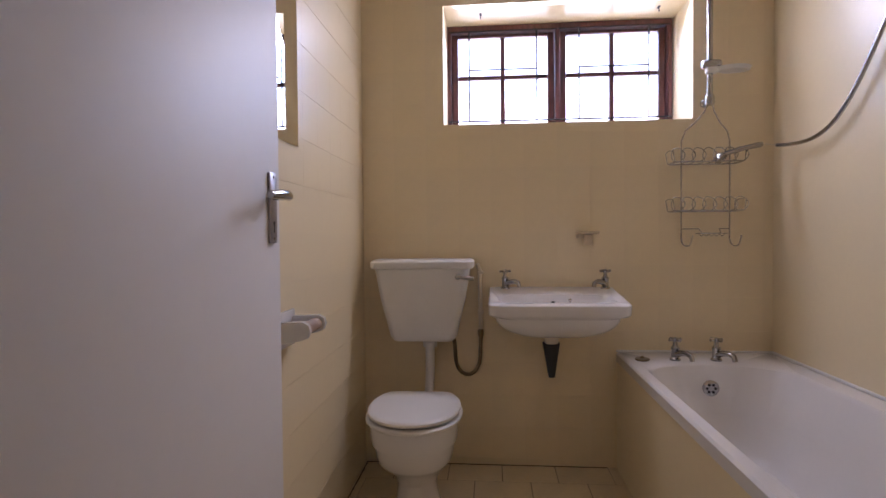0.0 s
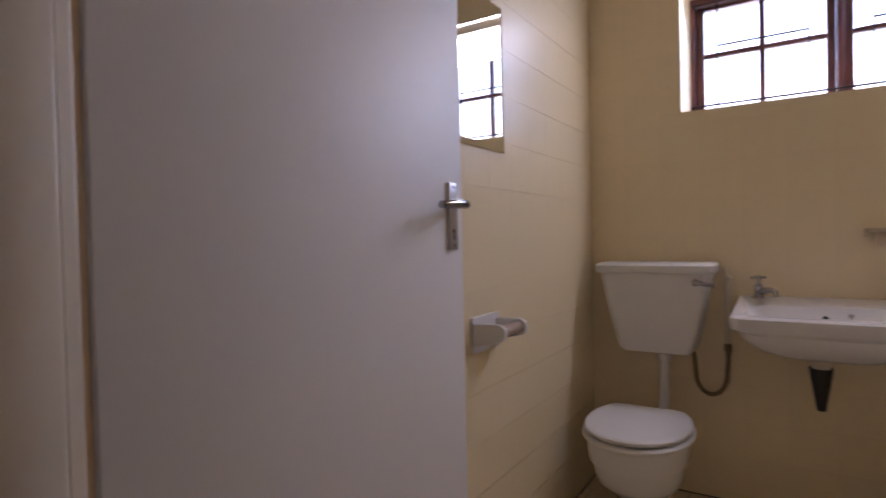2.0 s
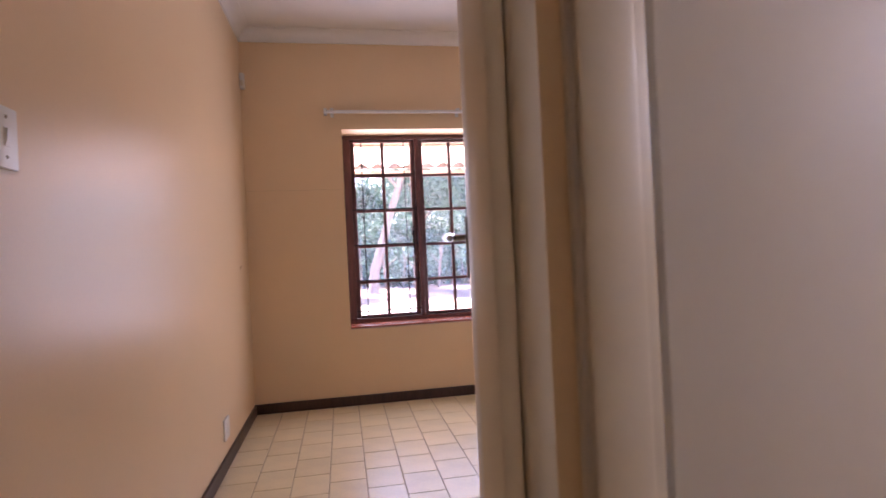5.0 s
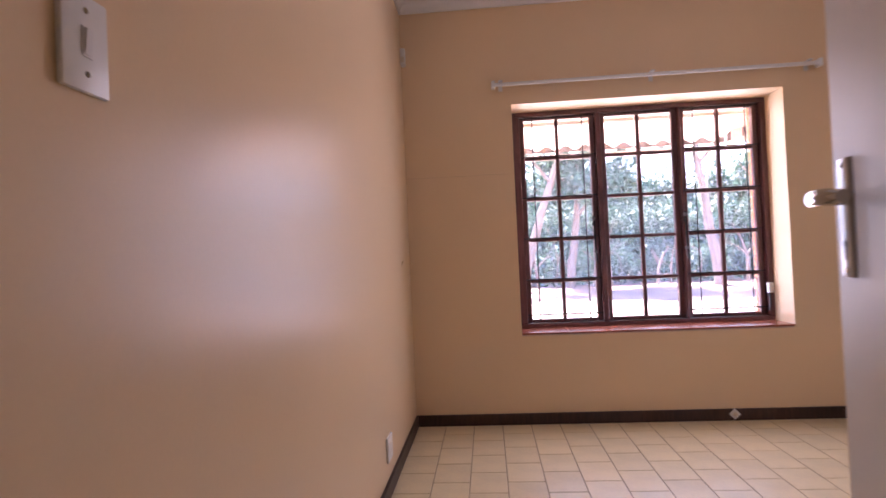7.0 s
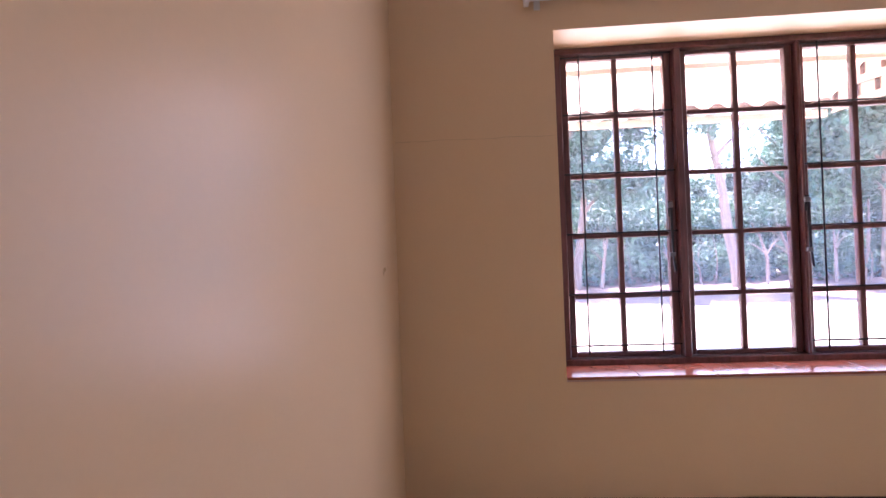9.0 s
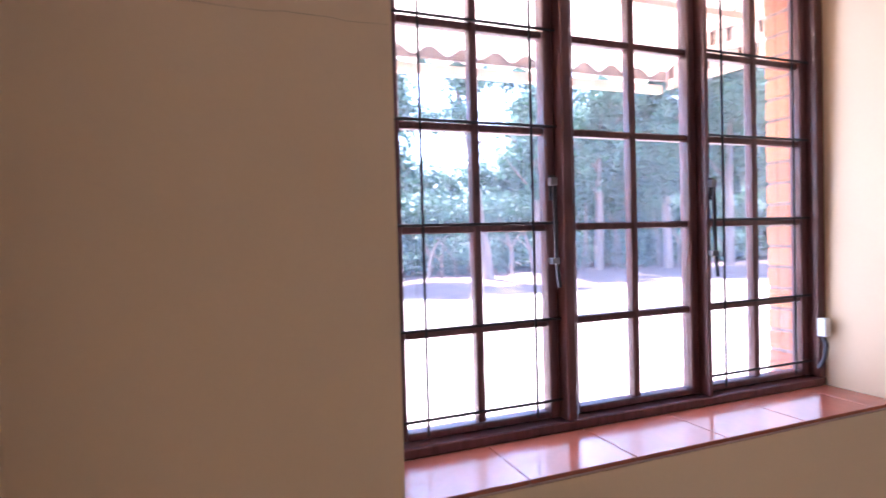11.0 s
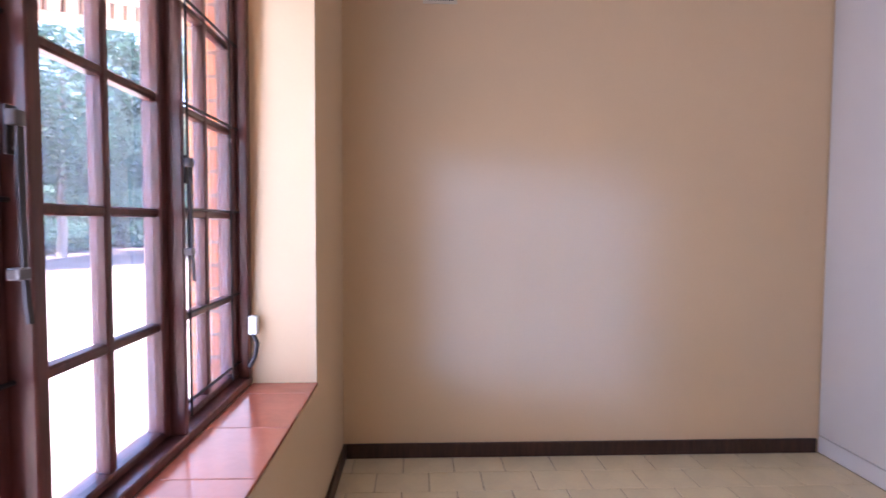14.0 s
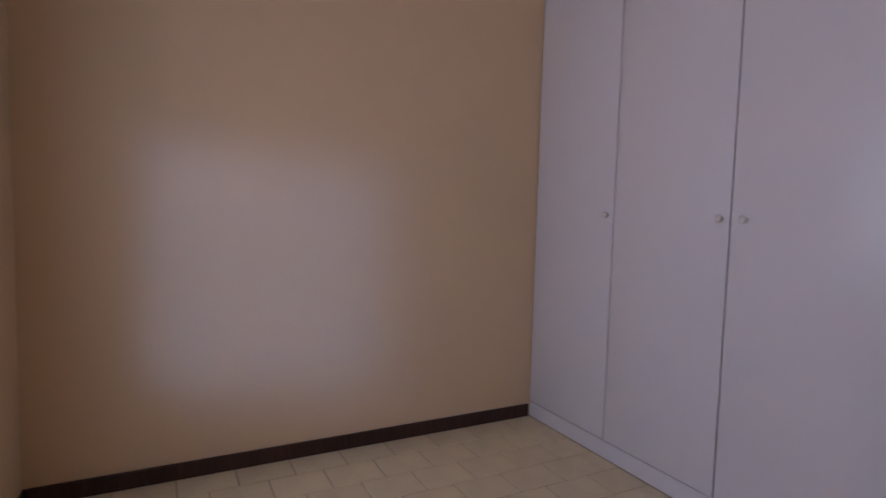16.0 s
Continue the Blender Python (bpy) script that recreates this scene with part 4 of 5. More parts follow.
sweep(bm, [(3.044, BY - 0.075, 0.812), (3.04, BY - 0.074, 0.80), (3.038, BY - 0.073, 0.785)], 0.0016, 6)
part("plug_chain_stay", bm, M_CHROME, basin)
for y in (BY + 0.21, BY - 0.265):
    bm = BM(); bx(bm, 2.99, 3.199, y - 0.01, y + 0.01, 0.742, 0.758, 0.003)
    cyl(bm, (2.985, y, 0.742), (2.985, y, 0.765), 0.009, seg=8)
    part("bracket", bm, M_IRON, basin)
trap = thing("bottle_trap", (2.96, -3.513, 0.49), "black rubber trap hanging under the basin waste", "trap")
bm = BM(); lathe(bm, [(0.026, 0.0), (0.03, 0.006), (0.03, 0.035), (0.022, 0.04)], (2.96, -3.513, 0.636), "Z", 18)
part("waste_nut", bm, M_OLDPLASTIC, trap)
bm = BM(); loft(bm, [ellipse_ring(2.955 + 0.02 * t, -3.513, 0.49 + 0.146 * t, 0.014 + 0.024 * t, 0.014 + 0.024 * t, 18) for t in (0, 0.06, 0.2, 0.5, 0.8, 0.95, 1.0)])
part("trap_body", bm, M_BLACK, trap)
bm = BM(); sweep(bm, [(2.975, -3.513, 0.60), (3.03, -3.518, 0.605), (3.10, -3.523, 0.60), (3.2, -3.525, 0.595)], 0.022, 12)
part("outlet", bm, M_BLACK, trap)

# soap dish stub on the wall
M_TANDISH = mat("tan_stained_ceramic", (0.62, 0.49, 0.31), rough=0.4, var=0.2, scale=25, bump=0.1)
dish = thing("soap_dish", (3.2, -3.705, 1.1), "small old ceramic soap dish bracket on the wall", "soap dish")
bm = BM()
loft(bm, [rrect(3.15, 3.1985, -3.755, -3.655, 1.108, 0.015), rrect(3.145, 3.1985, -3.758, -3.652, 1.118, 0.015), rrect(3.147, 3.1985, -3.756, -3.654, 1.122, 0.015)])
part("shelf", bm, M_TANDISH, dish)
bm = BM(); bx(bm, 3.172, 3.1985, -3.728, -3.688, 1.058, 1.1075, 0.005, 2)
part("bracket", bm, M_TANDISH, dish)
bm = BM(); bx(bm, 3.18, 3.1985, -3.663, -3.654, 1.09, 1.1075, 0.002); part("stub", bm, M_TANDISH, dish)

# bath
BT = 0.553
bath = thing("bathtub", (2.3, -4.19, 0), "white built-in bathtub with chrome taps and panelled side", "bathtub")
X0b, X1b, Y0b, Y1b = 1.40, 3.196, -4.541, -3.838
bm = BM()


def tub(z, x0, x1, y0, y1, r):
    return rrect(x0, x1, y0, y1, z, r, 7)


loft(bm, [tub(BT - 0.045, X0b, X1b, Y0b, Y1b, 0.012), tub(BT - 0.008, X0b, X1b, Y0b, Y1b, 0.012), tub(BT, X0b + 0.008, X1b - 0.008, Y0b + 0.008, Y1b - 0.008, 0.014),
          tub(BT, 1.50, 2.985, -4.455, -3.882, 0.17), tub(BT - 0.012, 1.515, 2.97, -4.443, -3.895, 0.17), tub(BT - 0.2, 1.60, 2.925, -4.40, -3.95, 0.16),
          tub(BT - 0.34, 1.70, 2.87, -4.365, -4.00, 0.14), tub(BT - 0.375, 1.76, 2.82, -4.33, -4.035, 0.11)], caps=(False, True))
part("tub", bm, M_BATH, bath)
for y in (-4.055, -4.228):
    pillar_tap(bath, 3.03, y, BT, 1.12, (-0.9, -0.43))
bm = BM(); lathe(bm, [(0.034, 0.0), (0.034, -0.005), (0.028, -0.009), (0.01, -0.009)], (2.945, -4.172, 0.455), "X", 24)
over = part("overflow_rose", bm, M_CHROME, bath, "chrome overflow rose")
for k in range(6):
    a = radians(60 * k)
    bm = BM(); cyl(bm, (2.9367, -4.172 + 0.017 * math.cos(a), 0.455 + 0.017 * math.sin(a)), (2.9345, -4.172 + 0.017 * math.cos(a), 0.455 + 0.017 * math.sin(a)), 0.0055, seg=10)
    part("hole", bm, M_DARKHOLE, over)
bm = BM(); lathe(bm, [(0.032, 0.0), (0.032, 0.003), (0.02, 0.004), (0.018, 0.001)], (2.62, -4.17, 0.179), "Z", 22)
part("drain", bm, M_BRASSDARK, bath)
bm = BM(); bx(bm, 1.40, BATH_X - 0.002, -3.852, -3.842, 0.0, BT - 0.046)
panel = part("side_panel", bm, M_BATHWALL, bath, "cream painted side panel", smooth=False)
bm = BM(); bx(bm, 1.40, 1.41, -4.541, -3.8525, 0.0, BT - 0.046)
part("end_panel", bm, M_BATHWALL, bath, smooth=False)
plug = thing("bath_plug", (3.02, -3.912, BT), "round rubber bath plug lying on the bath rim", "plug")
bm = BM(); lathe(bm, [(0.028, 0.0005), (0.032, 0.004), (0.03, 0.009), (0.01, 0.011), (0.006, 0.018), (0.002, 0.019)], (3.02, -3.912, BT), "Z", 20)
part("plug_body", bm, M_BRASSDARK, plug)
bm = BM(); cyl(bm, (1.42, -4.543, BT + 0.003), (3.19, -4.543, BT + 0.003), 0.007, seg=8); cyl(bm, (3.197, -4.54, BT + 0.003), (3.197, -3.84, BT + 0.003), 0.006, seg=8)
structure("bath_sealant", bm, M_PLASTIC, "white sealant bead along the bath rim", "sealant")

# shower rail
srail = thing("shower_rail", (3.15, -4.237, 1.70), "chrome shower slide rail with soap tray", "shower rail")
SX, SYY = 3.135, -4.238
bm = BM(); cyl(bm, (SX, SYY, 1.69), (SX, SYY, 2.42), 0.0125, seg=16); part("pole", bm, M_CHROME, srail)
for z in (1.705, 2.40):
    bm = BM(); lathe(bm, [(0.02, 0.0), (0.02, -0.012), (0.013, -0.02), (0.012, -0.07)], (3.199, SYY, z), "X", 16)
    lathe(bm, [(0.018, -0.022), (0.02, -0.012), (0.02, 0.012), (0.018, 0.022)], (SX, SYY, z), "Z", 16)
    part("bracket", bm, M_CHROME, srail)
bm = BM(); lathe(bm, [(0.012, -0.045), (0.019, -0.04), (0.022, 0.0), (0.019, 0.035), (0.012, 0.04)], (SX - 0.01, SYY + 0.0, 1.862), "Y", 16)
part("slider", bm, M_CHROME, srail)
bm = BM()
loft(bm, [ellipse_ring(SX - 0.02, SYY - 0.095, 1.828, 0.045, 0.068, 24), ellipse_ring(SX - 0.02, SYY - 0.095, 1.845, 0.05, 0.075, 24), ellipse_ring(SX - 0.02, SYY - 0.095, 1.846, 0.044, 0.069, 24), ellipse_ring(SX - 0.02, SYY - 0.095, 1.833, 0.04, 0.063, 24)])
bx(bm, SX - 0.03, SX + 0.005, SYY - 0.03, SYY + 0.02, 1.822, 1.848, 0.004)
part("soap_tray", bm, M_PLASTIC, srail, "grey plastic soap tray")

# wire caddy hanging from the rail
caddy = thing("shower_caddy", (3.16, -4.245, 1.06), "chrome wire shower caddy with two baskets hanging on the rail", "shower caddy")
CYC = -4.235
WR = 0.0032
for sgn in (1, -1):
    bm = BM()
    pts = [(SX - 0.012, CYC + sgn * 0.008, 1.70), (SX - 0.005, CYC + sgn * 0.02, 1.655), (SX + 0.02, CYC + sgn * 0.055, 1.61), (SX + 0.035, CYC + sgn * 0.092, 1.575), (SX + 0.04, CYC + sgn * 0.107, 1.53), (SX + 0.04, CYC + sgn * 0.107, 1.10)]
    pts += [(SX + 0.04, CYC + sgn * 0.107 - 0.0, 1.085), (SX + 0.03, CYC + sgn * 0.107, 1.065)] + [(SX + 0.02, CYC + sgn * 0.107 - 0.018 + 0.018 * math.cos(math.pi * k / 6), 1.065 - 0.016 * math.sin(math.pi * k / 6)) for k in range(1, 7)] + [(SX + 0.012, CYC + sgn * 0.107 - 0.042, 1.098)]
    sweep(bm, pts, WR, 8)
    part("frame_wire", bm, M_CHROME, caddy)
for zb in (1.425, 1.208):
    bm = BM()
    ring = rrect(SX - 0.055, SX + 0.052, CYC - 0.132, CYC + 0.165, zb, 0.02, 4)
    sweep(bm, ring, WR, 6, closed=True)
    top = rrect(SX - 0.065, SX + 0.055, CYC - 0.142, CYC + 0.172, zb + 0.055, 0.02, 4)
    basket = part("basket_rim", bm, M_CHROME, caddy)
    for k in range(8):
        y = CYC - 0.125 + 0.04 * k
        bm = BM(); cyl(bm, (SX - 0.055, y, zb), (SX + 0.052, y, zb), 0.0022, seg=6)
        part("floor_wire", bm, M_CHROME, basket)
    for k in range(7):
        y0 = CYC - 0.118 + 0.045 * k
        bm = BM()
        lp = [(SX - 0.056, y0 + 0.03 * math.cos(2 * math.pi * j / 14), zb + 0.029 + 0.031 * math.sin(2 * math.pi * j / 14) + 0.004 * math.sin(4 * math.pi * j / 14)) for j in range(14)]
        sweep(bm, lp, 0.0022, 6, closed=True)
        part("scroll_wire", bm, M_CHROME, basket)
    for sgn, y in ((1, CYC + 0.165), (-1, CYC - 0.132)):
        bm = BM()
        sweep(bm, [(SX + 0.05, y, zb), (SX + 0.05, y + sgn * 0.008, zb + 0.05), (SX, y + sgn * 0.01, zb + 0.056), (SX - 0.05, y + sgn * 0.008, zb + 0.05), (SX - 0.055, y, zb)], 0.0025, 6)
        part("end_wire", bm, M_CHROME, basket)
bm = BM()
sweep(bm, [(SX + 0.04, CYC + 0.107, 1.128), (SX + 0.01, CYC + 0.04, 1.128), (SX - 0.02, CYC + 0.035, 1.108), (SX - 0.02, CYC - 0.045, 1.108), (SX + 0.01, CYC - 0.05, 1.128), (SX + 0.04, CYC - 0.107, 1.128)], 0.0026, 6)
part("cross_wire", bm, M_CHROME, caddy)
bm = BM(); sweep(bm, ellipse_ring(SX - 0.02, CYC - 0.005, 1.107, 0.042, 0.066, 20), 0.0026, 6, closed=True)
for k in range(5):
    y = CYC - 0.05 + 0.0225 * k
    sweep(bm, [(SX - 0.055, y, 1.106), (SX - 0.02, y, 1.094), (SX + 0.015, y, 1.106)], 0.002, 6)
part("soap_basket", bm, M_CHROME, caddy)

# hand shower lying on the caddy, with its hose
hshower = thing("hand_shower", (3.09, -4.26, 1.44), "chrome hand shower lying across the caddy basket", "hand shower")
bm = BM(); sweep(bm, [(3.085, -4.262, 1.448), (3.075, -4.30, 1.462), (3.06, -4.36, 1.478), (3.045, -4.412, 1.488), (3.042, -4.424, 1.490)], [0.012, 0.0105, 0.011, 0.012, 0.008], 12)
part("handle", bm, M_CHROME, hshower)
bm = BM(); lathe(bm, [(0.012, 0.0), (0.024, 0.012), (0.027, 0.026), (0.024, 0.03)], (0, 0, 0), "Z", 18)
bm.transform(Matrix.Translation((3.085, -4.252, 1.452)) @ Matrix.Rotation(radians(150), 4, "X") @ Matrix.Rotation(radians(-30), 4, "Y"))
part("spray_head", bm, M_CHROME, hshower)
hose = thing("shower_hose", (3.0, -4.49, 1.47), "ribbed chrome shower hose coming loose from the hand shower", "shower hose")
bm = BM()
ctrl = [Vector(p) for p in ((3.02, -4.47, 1.480), (2.95, -4.488, 1.472), (2.86, -4.50, 1.47), (2.78, -4.507, 1.482), (2.70, -4.512, 1.515), (2.62, -4.515, 1.575), (2.55, -4.517, 1.65), (2.49, -4.52, 1.73), (2.40, -4.525, 1.86), (2.30, -4.53, 1.98), (2.2, -4.535, 2.05))]
pts, rad = [], []
for i in range(len(ctrl) - 1):
    a, b = ctrl[max(0, i - 1)], ctrl[i]
    c, d = ctrl[i + 1], ctrl[min(len(ctrl) - 1, i + 2)]
    for k in range(14):
        t = k / 14
        pts.append(0.5 * ((2 * b) + (c - a) * t + (2 * a - 5 * b + 4 * c - d) * t * t + (3 * b - a - 3 * c + d) * t ** 3))
        rad.append(0.0082 if len(rad) % 2 else 0.007)
sweep(bm, pts, rad, 10)
part("ribbed_hose", bm, M_CHROME, hose)
bm = BM(); sweep(bm, [(3.04, -4.43, 1.491), (3.035, -4.45, 1.486), (3.02, -4.47, 1.480)], 0.002, 6)
part("inner_tube", bm, M_OLDPLASTIC, hose)
bm = BM(); lathe(bm, [(0.02, 0.0), (0.02, 0.02), (0.012, 0.03)], (2.2, -4.544, 2.05), "Y", 14)
part("wall_union", bm, M_CHROME, hose)

# mirror
mirror = thing("mirror", (2.13, BATH_L, 1.62), "plain rectangular wall mirror with a bright cut edge", "mirror")
MX0, MX1, MZ0, MZ1, MT = 1.96, 2.283, 1.395, 1.865, 0.006
m_mirror = bpy.data.materials.new("mirror_silver")
m_mirror.use_nodes = True
_p = m_mirror.node_tree.nodes["Principled BSDF"]
_p.inputs["Metallic"].default_value, _p.inputs["Roughness"].default_value = 1.0, 0.02
_p.inputs["Base Color"].default_value = (0.88, 0.9, 0.9, 1)
bm = BM()
o = [Vector((x, BATH_L - 0.002, z)) for x, z in ((MX0, MZ0), (MX1, MZ0), (MX1, MZ1), (MX0, MZ1))]
m1 = [v + Vector((0, -0.004, 0)) for v in o]
q = 0.018
m2 = [Vector((x, BATH_L - 0.0075, z)) for x, z in ((MX0 + q, MZ0 + q), (MX1 - q, MZ0 + q), (MX1 - q, MZ1 - q), (MX0 + q, MZ1 - q))]
loft(bm, [o, m1, m2])
part("bevelled_glass", bm, m_mirror, mirror, smooth=False)

# paper holder
holder = thing("toilet_paper_holder", (2.15, BATH_L, 0.84), "white ceramic paper holder with an empty wooden roller", "paper holder")
bm = BM(); bx(bm, 2.04, 2.215, BATH_L - 0.012, BATH_L - 0.001, 0.775, 0.885, 0.005, 2)
part("back_plate", bm, M_CERAMIC, holder)
for x in (2.052, 2.195):
    bm = BM()
    loft(bm, [[Vector((x + dx, y, z)) for y, z in ((BATH_L - 0.012, 0.80), (BATH_L - 0.012, 0.865), (BATH_L - 0.095, 0.868), (BATH_L - 0.112, 0.858), (BATH_L - 0.116, 0.84), (BATH_L - 0.108, 0.822), (BATH_L - 0.09, 0.815))] for dx in (-0.009, 0.009)])
    part("arm", bm, M_CERAMIC, holder)
bm = BM(); cyl(bm, (2.062, BATH_L - 0.088, 0.842), (2.185, BATH_L - 0.088, 0.842), 0.018, seg=18)
part("roller", bm, mat("pale_wood_roller", (0.45, 0.33, 0.25), rough=0.6, var=0.15, scale=20, bump=0.1), holder, "pale wooden roller")

# painted wall tiles
TP = 0.1555


def wall_tile_mesh(axis):
    h, g = TP / 2 - 0.0010, TP / 2 - 0.0002
    bm = BM()
    if axis == "y":
        bx(bm, -g, g, -0.0016, 0, -h, h)
    else:
        bx(bm, -0.0016, 0, -g, g, -h, h)
    me = mesh_of(bm, "tile", M_BATHWALL)
    return me


def tile_wall(parent, axis, at, a0, a1, z0, z1, ao, zo, skip=None):
    """Shallow painted tiles on a wall; axis: the wall's normal."""
    me = wall_tile_mesh(axis)
    for i in range(math.floor((a0 - ao) / TP), math.ceil((a1 - ao) / TP)):
        for j in range(math.floor((z0 - zo) / TP), math.ceil((z1 - zo) / TP)):
            a, b = max(a0, ao + i * TP), min(a1, ao + (i + 1) * TP)
            c, d = max(z0, zo + j * TP), min(z1, zo + (j + 1) * TP)
            if skip and a < skip[1] and b > skip[0] and c < skip[3] and d > skip[2]:
                # keep what lies outside the opening
                if c < skip[2] - 0.02:
                    d = skip[2]
                elif d > skip[3] + 0.02:
                    c = skip[3]
                elif a < skip[0] - 0.02:
                    b = skip[0]
                elif b > skip[1] + 0.02:
                    a = skip[1]
                else:
                    continue
            if b - a < 0.01 or d - c < 0.01:
                continue
            if axis == "y":
                m = Matrix.LocRotScale(((a + b) / 2, at, (c + d) / 2), None, ((b - a) / TP, 1, (d - c) / TP))
            else:
                m = Matrix.LocRotScale((at, (a + b) / 2, (c + d) / 2), None, (1, (b - a) / TP, (d - c) / TP))
            piece("tile", me, parent, PLAN[0] @ m)


# grime where the bathroom floor meets the walls
rng_dirt = random.Random(8)
M_GRIME = mat("brown_floor_grime", (0.10, 0.065, 0.04), rough=0.95, var=0.4, scale=30, bump=0.3)


def grime(name, a, b, steps):
    """A ragged line of dirt lying in a floor joint."""
    bm = BM()
    ax, ay = a; bxx, by = b
    nx, ny = (0, 1) if abs(by - ay) < abs(bxx - ax) else (1, 0)
    rows = []
    for k in range(steps + 1):
        f = k / steps
        x, y = ax + (bxx - ax) * f, ay + (by - ay) * f
        w = rng_dirt.uniform(0.001, 0.006)
        sgn = -1
        rows.append([bm.verts.new(p) for p in ((x, y, 0.0006), (x + sgn * nx * w, y + sgn * ny * w, 0.0006), (x + sgn * nx * w * 0.6, y + sgn * ny * w * 0.6, 0.003), (x, y, 0.004))])
    for u, v in zip(rows, rows[1:]):
        for k in range(3):
            bm.faces.new((u[k], v[k], v[k + 1], u[k + 1]))
    return structure(name, bm, M_GRIME, "ragged brown dirt line along the floor joint", "dirt line")


grime("trim_dirt_window_wall", (BATH_X - 0.011, BATH_R + 0.75), (BATH_X - 0.011, BATH_L - 0.01), 60)
grime("trim_dirt_side_wall", (1.6, BATH_L - 0.011), (BATH_X - 0.01, BATH_L - 0.011), 60)
PLAN[0] = SQUARE

# ---- garden ----
random.seed(11)
rng = np.random.default_rng(5)


class Leaves:
    """Gathers many small leaves and makes one mesh of them."""

    def __init__(self):
        self.co = []

    def clump(self, centre, size, n, leaf=0.07):
        p = rng.normal(size=(n, 3))
        p /= np.linalg.norm(p, axis=1)[:, None]
        p *= (rng.random((n, 1)) ** 0.45) * (0.75 + 0.35 * np.sin(p[:, :1] * 7 + centre[0]) * np.cos(p[:, 1:2] * 6 + centre[1] * 3))
        q = p * np.array(size) + np.array(centre)
        q = q[q[:, 2] > -0.12]
        n = len(q)
        s = leaf * (0.5 + rng.random((n, 1)))
        u = rng.normal(size=(n, 3)); u /= np.linalg.norm(u, axis=1)[:, None]
        w = rng.normal(size=(n, 3)); w -= u * (u * w).sum(1)[:, None]; w /= np.linalg.norm(w, axis=1)[:, None]
        k = np.cross(u, w) * 0.15
        self.co.append(np.stack([q - u * s, q - w * s * 0.45 + k * s, q + u * s, q + w * s * 0.45 + k * s], 1))

    def mesh(self, name):
        co = np.concatenate(self.co).reshape(-1, 3)
        me = bpy.data.meshes.new(name)
        me.from_pydata(co.tolist(), [], np.arange(len(co)).reshape(-1, 4).tolist())
        me.materials.append(M_LEAF)
        return me


def tree(x, y, h, lean, crown, n, r=0.14, low=0.5, label="garden tree with a pale trunk and dense green crown"):
    t = thing("tree", (x, y, -0.18), label, "tree", group="trees behind the garden")
    bm = BM()
    pts = [Vector((x + lean * (k / 7) ** 1.3 + random.uniform(-0.05, 0.05), y, -0.2 + h * k / 7)) for k in range(8)]
    sweep(bm, pts, [r * (1 - 0.75 * k / 7) for k in range(8)], 9)
    for k in (3, 4, 4, 5, 5, 6):
        a = random.uniform(0, 6.28)
        b = pts[k]
        sweep(bm, [b, b + Vector((math.cos(a) * 0.5, math.sin(a) * 0.4, 0.5)), b + Vector((math.cos(a) * 1.1, math.sin(a) * 0.8, 1.2))], [r * 0.4, r * 0.25, r * 0.1], 7)
    part("trunk", bm, M_BARK, t)
    lv = Leaves()
    for _ in range(16):
        a = random.uniform(0, 6.28)
        d = random.uniform(0.1, 0.85)
        lv.clump((x + lean + math.cos(a) * crown * d, y + math.sin(a) * crown * d * 0.7, h * random.uniform(low, 1.08)), (crown * 0.45, crown * 0.45, crown * 0.36), n // 16, 0.10)
    me = lv.mesh("crown")
    me.transform(t.matrix_basis.inverted())
    ob = new("crown", me)
    ob.parent = t


lv = Leaves()
for k in range(54):
    x = -12 + 1.05 * k
    y = 15.0 - 0.010 * max(0, x - 7) ** 2
    lv.clump((x, y + random.uniform(-0.4, 0.4), 0.62), (1.0, 0.7, 0.95), 900, 0.08)
    lv.clump((x + 0.5, y + 0.7 + random.uniform(-0.3, 0.4), 1.75), (1.1, 0.8, 1.15 + 0.4 * random.random()), 1300, 0.085)
    lv.clump((x + 0.2, y + 1.6, 1.2), (1.15, 0.7, 1.75), 1700, 0.085)
    lv.clump((x + 0.4, y + 2.2, 0.9), (1.1, 0.6, 1.3), 1100, 0.085)
    if x < 4.2 or x > 10.4:
        lv.clump((x, y + 2.4, 2.9 + 0.6 * random.random()), (1.15, 0.8, 1.5), 1900, 0.10)
        if x > 10.4:
            lv.clump((x, y + 2.9, 4.4), (1.25, 0.9, 1.7), 1300, 0.11)
            lv.clump((x + 0.5, y + 3.4, 5.6), (1.25, 0.9, 1.5), 800, 0.12)
    else:
        lv.clump((x, y + 2.4, 2.75 + 0.6 * random.random()), (1.1, 0.8, 1.2), 1300, 0.085)
tagged(new("hedge", lv.mesh("hedge")), "dense dark green hedge along the garden edge", "hedge", kind="stuff")
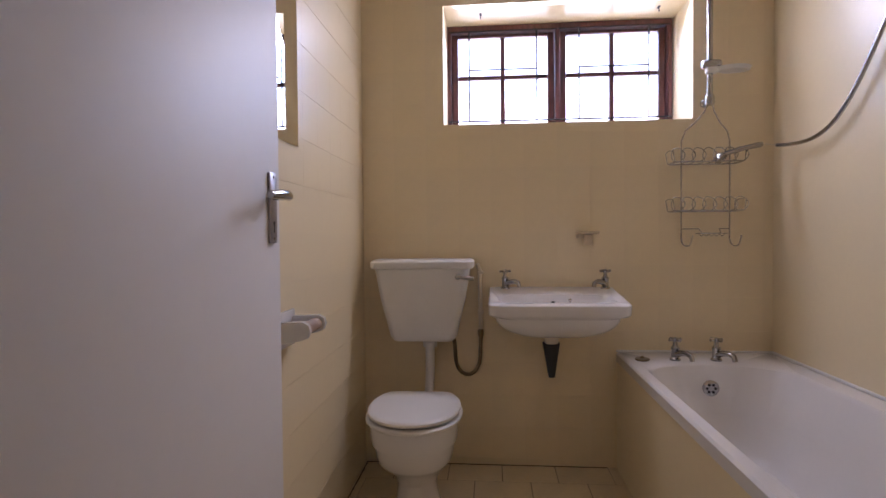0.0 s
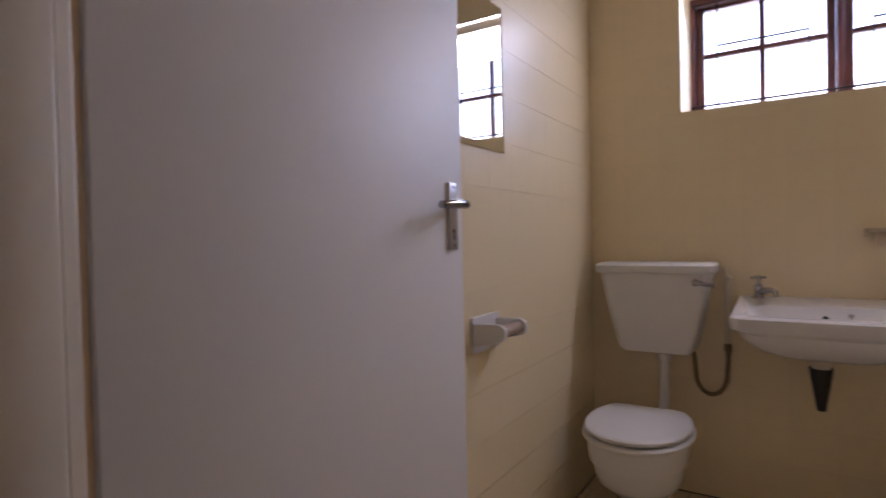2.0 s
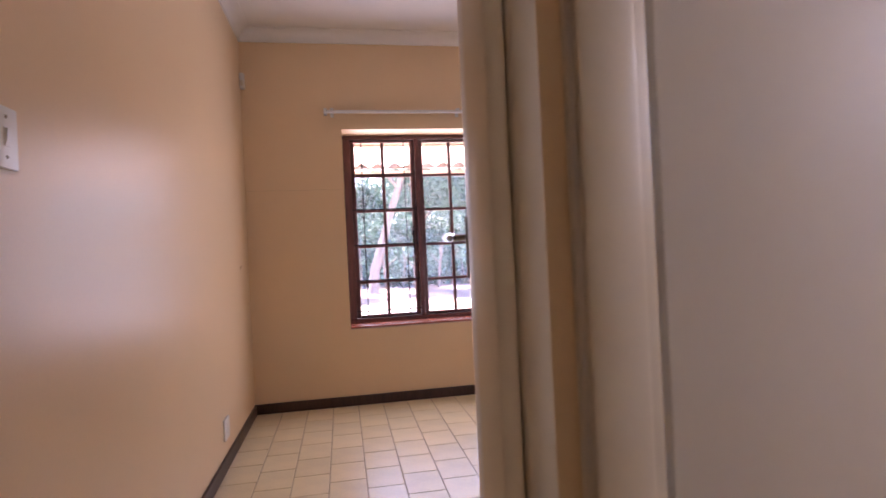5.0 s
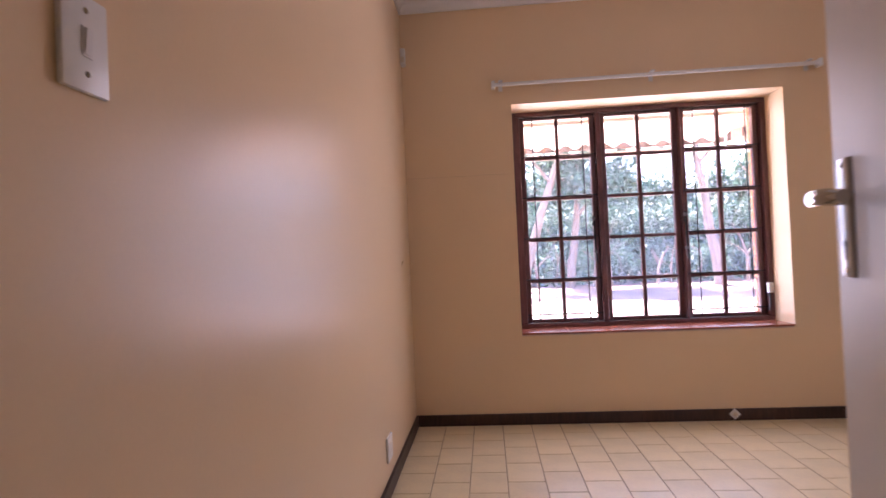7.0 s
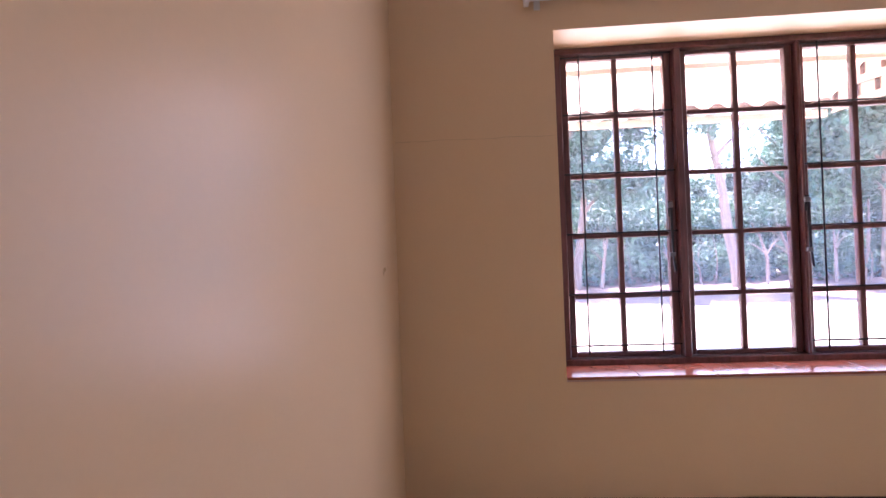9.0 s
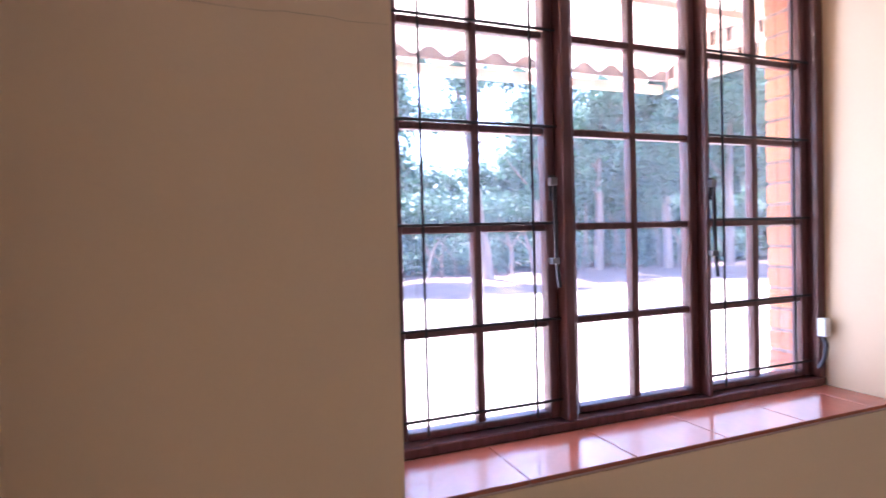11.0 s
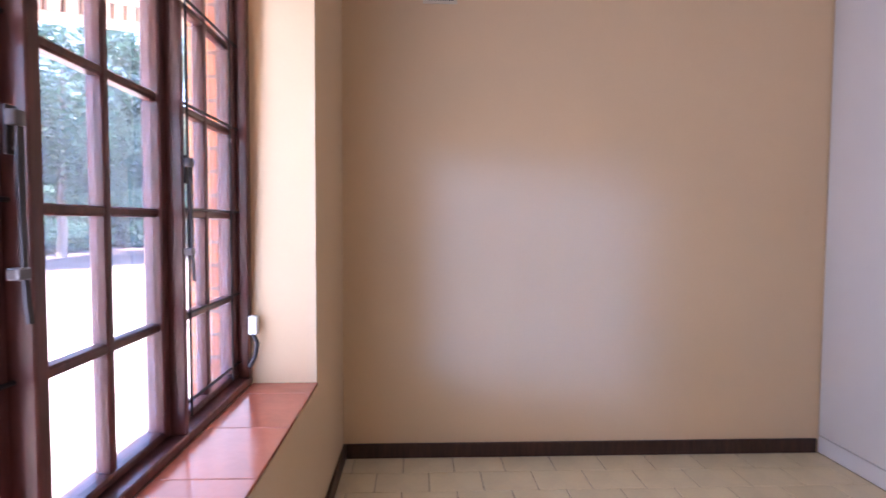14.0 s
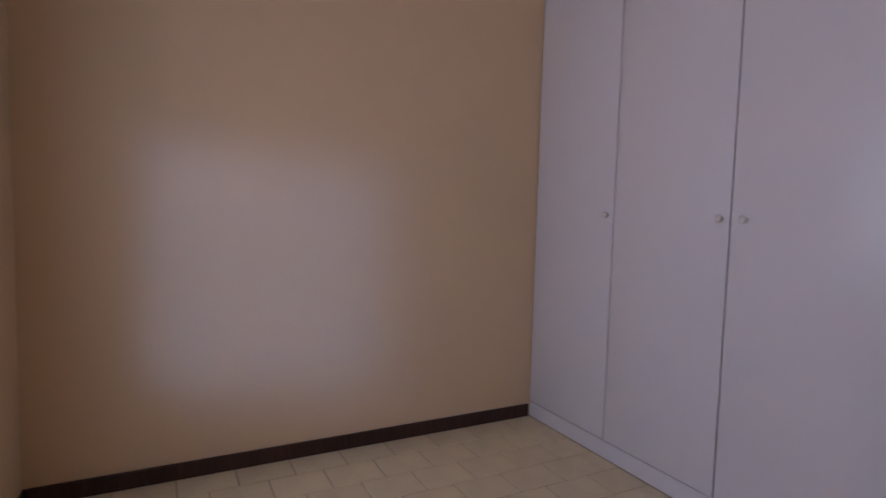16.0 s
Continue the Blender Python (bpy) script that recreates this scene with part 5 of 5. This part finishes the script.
# bare stems standing in the hedge
for k in range(40):
    x = -6.0 + 0.58 * k + random.uniform(-0.25, 0.25)
    y = 14.1 - 0.010 * max(0, x - 7) ** 2 + random.uniform(-0.4, 0.3)
    st = thing("hedge_stem", (x, y, -0.18), "thin pale bare stem standing before the hedge", "shrub stem", group="stems before the hedge")
    r = random.choice((0.018, 0.022, 0.03, 0.05))
    a, b, h = random.uniform(-0.25, 0.25), random.uniform(-0.6, 0.6), random.uniform(1.0, 2.3)
    bm = BM(); sweep(bm, [(x, y, -0.2), (x + a * 0.6, y, h * 0.4), (x + a + b * 0.4, y + 0.1, h * 0.75), (x + a + b, y + 0.15, h)], [r, r * 0.85, r * 0.6, r * 0.35], 6)
    for q in range(2):
        z = h * random.uniform(0.35, 0.7)
        d = random.uniform(-0.7, 0.7)
        sweep(bm, [(x + a * 0.7, y, z), (x + a * 0.7 + d * 0.5, y + 0.05, z + 0.25), (x + a * 0.7 + d, y + 0.1, z + 0.4)], [r * 0.5, r * 0.4, r * 0.25], 5)
    part("stem", bm, M_BARK, st)
tree(-2.1, 13.8, 6.0, 1.2, 2.6, 8000, 0.19, 0.42)
tree(1.6, 13.2, 6.0, 1.9, 2.0, 6500, 0.17, 0.5)
tree(3.2, 14.3, 5.6, 0.7, 1.7, 5000, 0.15, 0.5)
tree(7.4, 13.3, 6.6, -1.0, 1.5, 3000, 0.17, 0.66)
tree(9.6, 14.2, 6.2, 0.3, 1.9, 8000, 0.16, 0.42)
tree(12.0, 14.3, 6.2, 0.3, 2.2, 13000, 0.17, 0.38)
tree(14.3, 13.5, 6.7, -0.1, 2.9, 15000, 0.17, 0.38)
tree(16.3, 12.8, 7.0, 0.2, 3.0, 15000, 0.17, 0.4)
tree(19.8, 11.8, 7.0, 0.3, 3.2, 15000, 0.17, 0.35)
tree(23.5, 10.3, 7.0, 0.3, 3.3, 14000, 0.17, 0.35)
tree(27.2, 8.7, 7.0, 0.3, 3.4, 12000, 0.17, 0.35)
tree(-6.3, 14.4, 6.0, 0.3, 2.4, 5000)

# white wall added outside the bathroom window as a bright sunlit backing
bm = BM(); bx(bm, 6.6, 6.8, -12, -2.6, -0.2, 2.6, 0.01)
structure("added_white_wall", bm, M_OUTWALL, "added white plaster wall, bright backing in full sun", "wall")

# unseen slab, added as a roof that keeps the sky off the rooms
bm = BM(); bx(bm, -0.5, 4.4, -6.9, OUT_Y, CEIL + 0.21, CEIL + 0.3)
structure("roof", bm, M_OUTWALL, "unseen slab added over the rooms to block the sky", "roof")

# ---- pieces of floors and walls ----
TW, TL = 0.1895, 0.25
bm = BM(); bx(bm, -TW / 2 + 0.0025, TW / 2 - 0.0025, -TL / 2 + 0.0025, TL / 2 - 0.0025, -0.008, 0.0, 0.0015)
me_tile = mesh_of(bm, "tile", M_FLOOR)


def lay(parent, x0, x1, y0, y1, xo, yo):
    """Running-bond tiles in columns along y, cut at the edges."""
    i0 = math.floor((x0 - xo) / TW)
    for i in range(i0, math.ceil((x1 - xo) / TW)):
        off = yo + (TL / 2 if i % 2 else 0)
        for j in range(math.floor((y0 - off) / TL), math.ceil((y1 - off) / TL)):
            a, b = max(x0, xo + i * TW), min(x1, xo + (i + 1) * TW)
            c, d = max(y0, off + j * TL), min(y1, off + (j + 1) * TL)
            if b - a < 0.012 or d - c < 0.012:
                continue
            m = Matrix.LocRotScale(((a + b) / 2, (c + d) / 2, 0), None, ((b - a) / TW, (d - c) / TL, 1))
            piece("tile", me_tile, parent, PLAN[0] @ m)


lay(floor_bed, 0.0, X_R, WARD_Y, 0.0, 0.012, -0.06)
lay(floor_bed, 0.0, WARD_X - 0.05, D_Y1 - 0.07, WARD_Y, 0.012, -0.06)
lay(floor_pass, 0.0, 0.945, -6.05, D_Y1 - 0.07, 0.012, -0.06)
PLAN[0] = SKEWED
lay(floor_bath, B_X0 + 0.12, BATH_X, -3.87, BATH_L, BATH_X - 0.185, -3.05)
tile_wall(bpy.data.objects["wall_between_rooms"], "y", BATH_L, 1.45, BATH_X, 0.0, 2.33, 2.03, 1.275 - 8 * TP)
tile_wall(bpy.data.objects["wall_bathroom_window"], "x", BATH_X, BATH_R, BATH_L - 0.0016, 0.0, 2.33, BATH_L, 1.275 - 8 * TP, (BW_Y0, BW_Y1, BW_Z0, BW_Z1))
PLAN[0] = SQUARE

# face bricks of the outer window jamb
bm = BM(); bx(bm, -0.11, 0.11, -0.055, 0.0, -0.036, 0.036, 0.003)
me_brick = mesh_of(bm, "brick", M_BRICK)
for k in range(24):
    z = W_Z0 - 0.1 + 0.085 * (k - 1)
    odd = k % 2
    m = Matrix.LocRotScale((W_X1 - 0.024 + (0.055 if odd else 0.11), OUT_Y, z), None, ((0.5 if odd else 1.0), 2.0, 1))
    piece("brick", me_brick, skin, m)
    m = Matrix.LocRotScale((W_X0 - 0.018 - (0.055 if odd else 0.11), OUT_Y, z), None, ((0.5 if odd else 1.0), 2.0, 1))
    piece("brick", me_brick, skin, m)
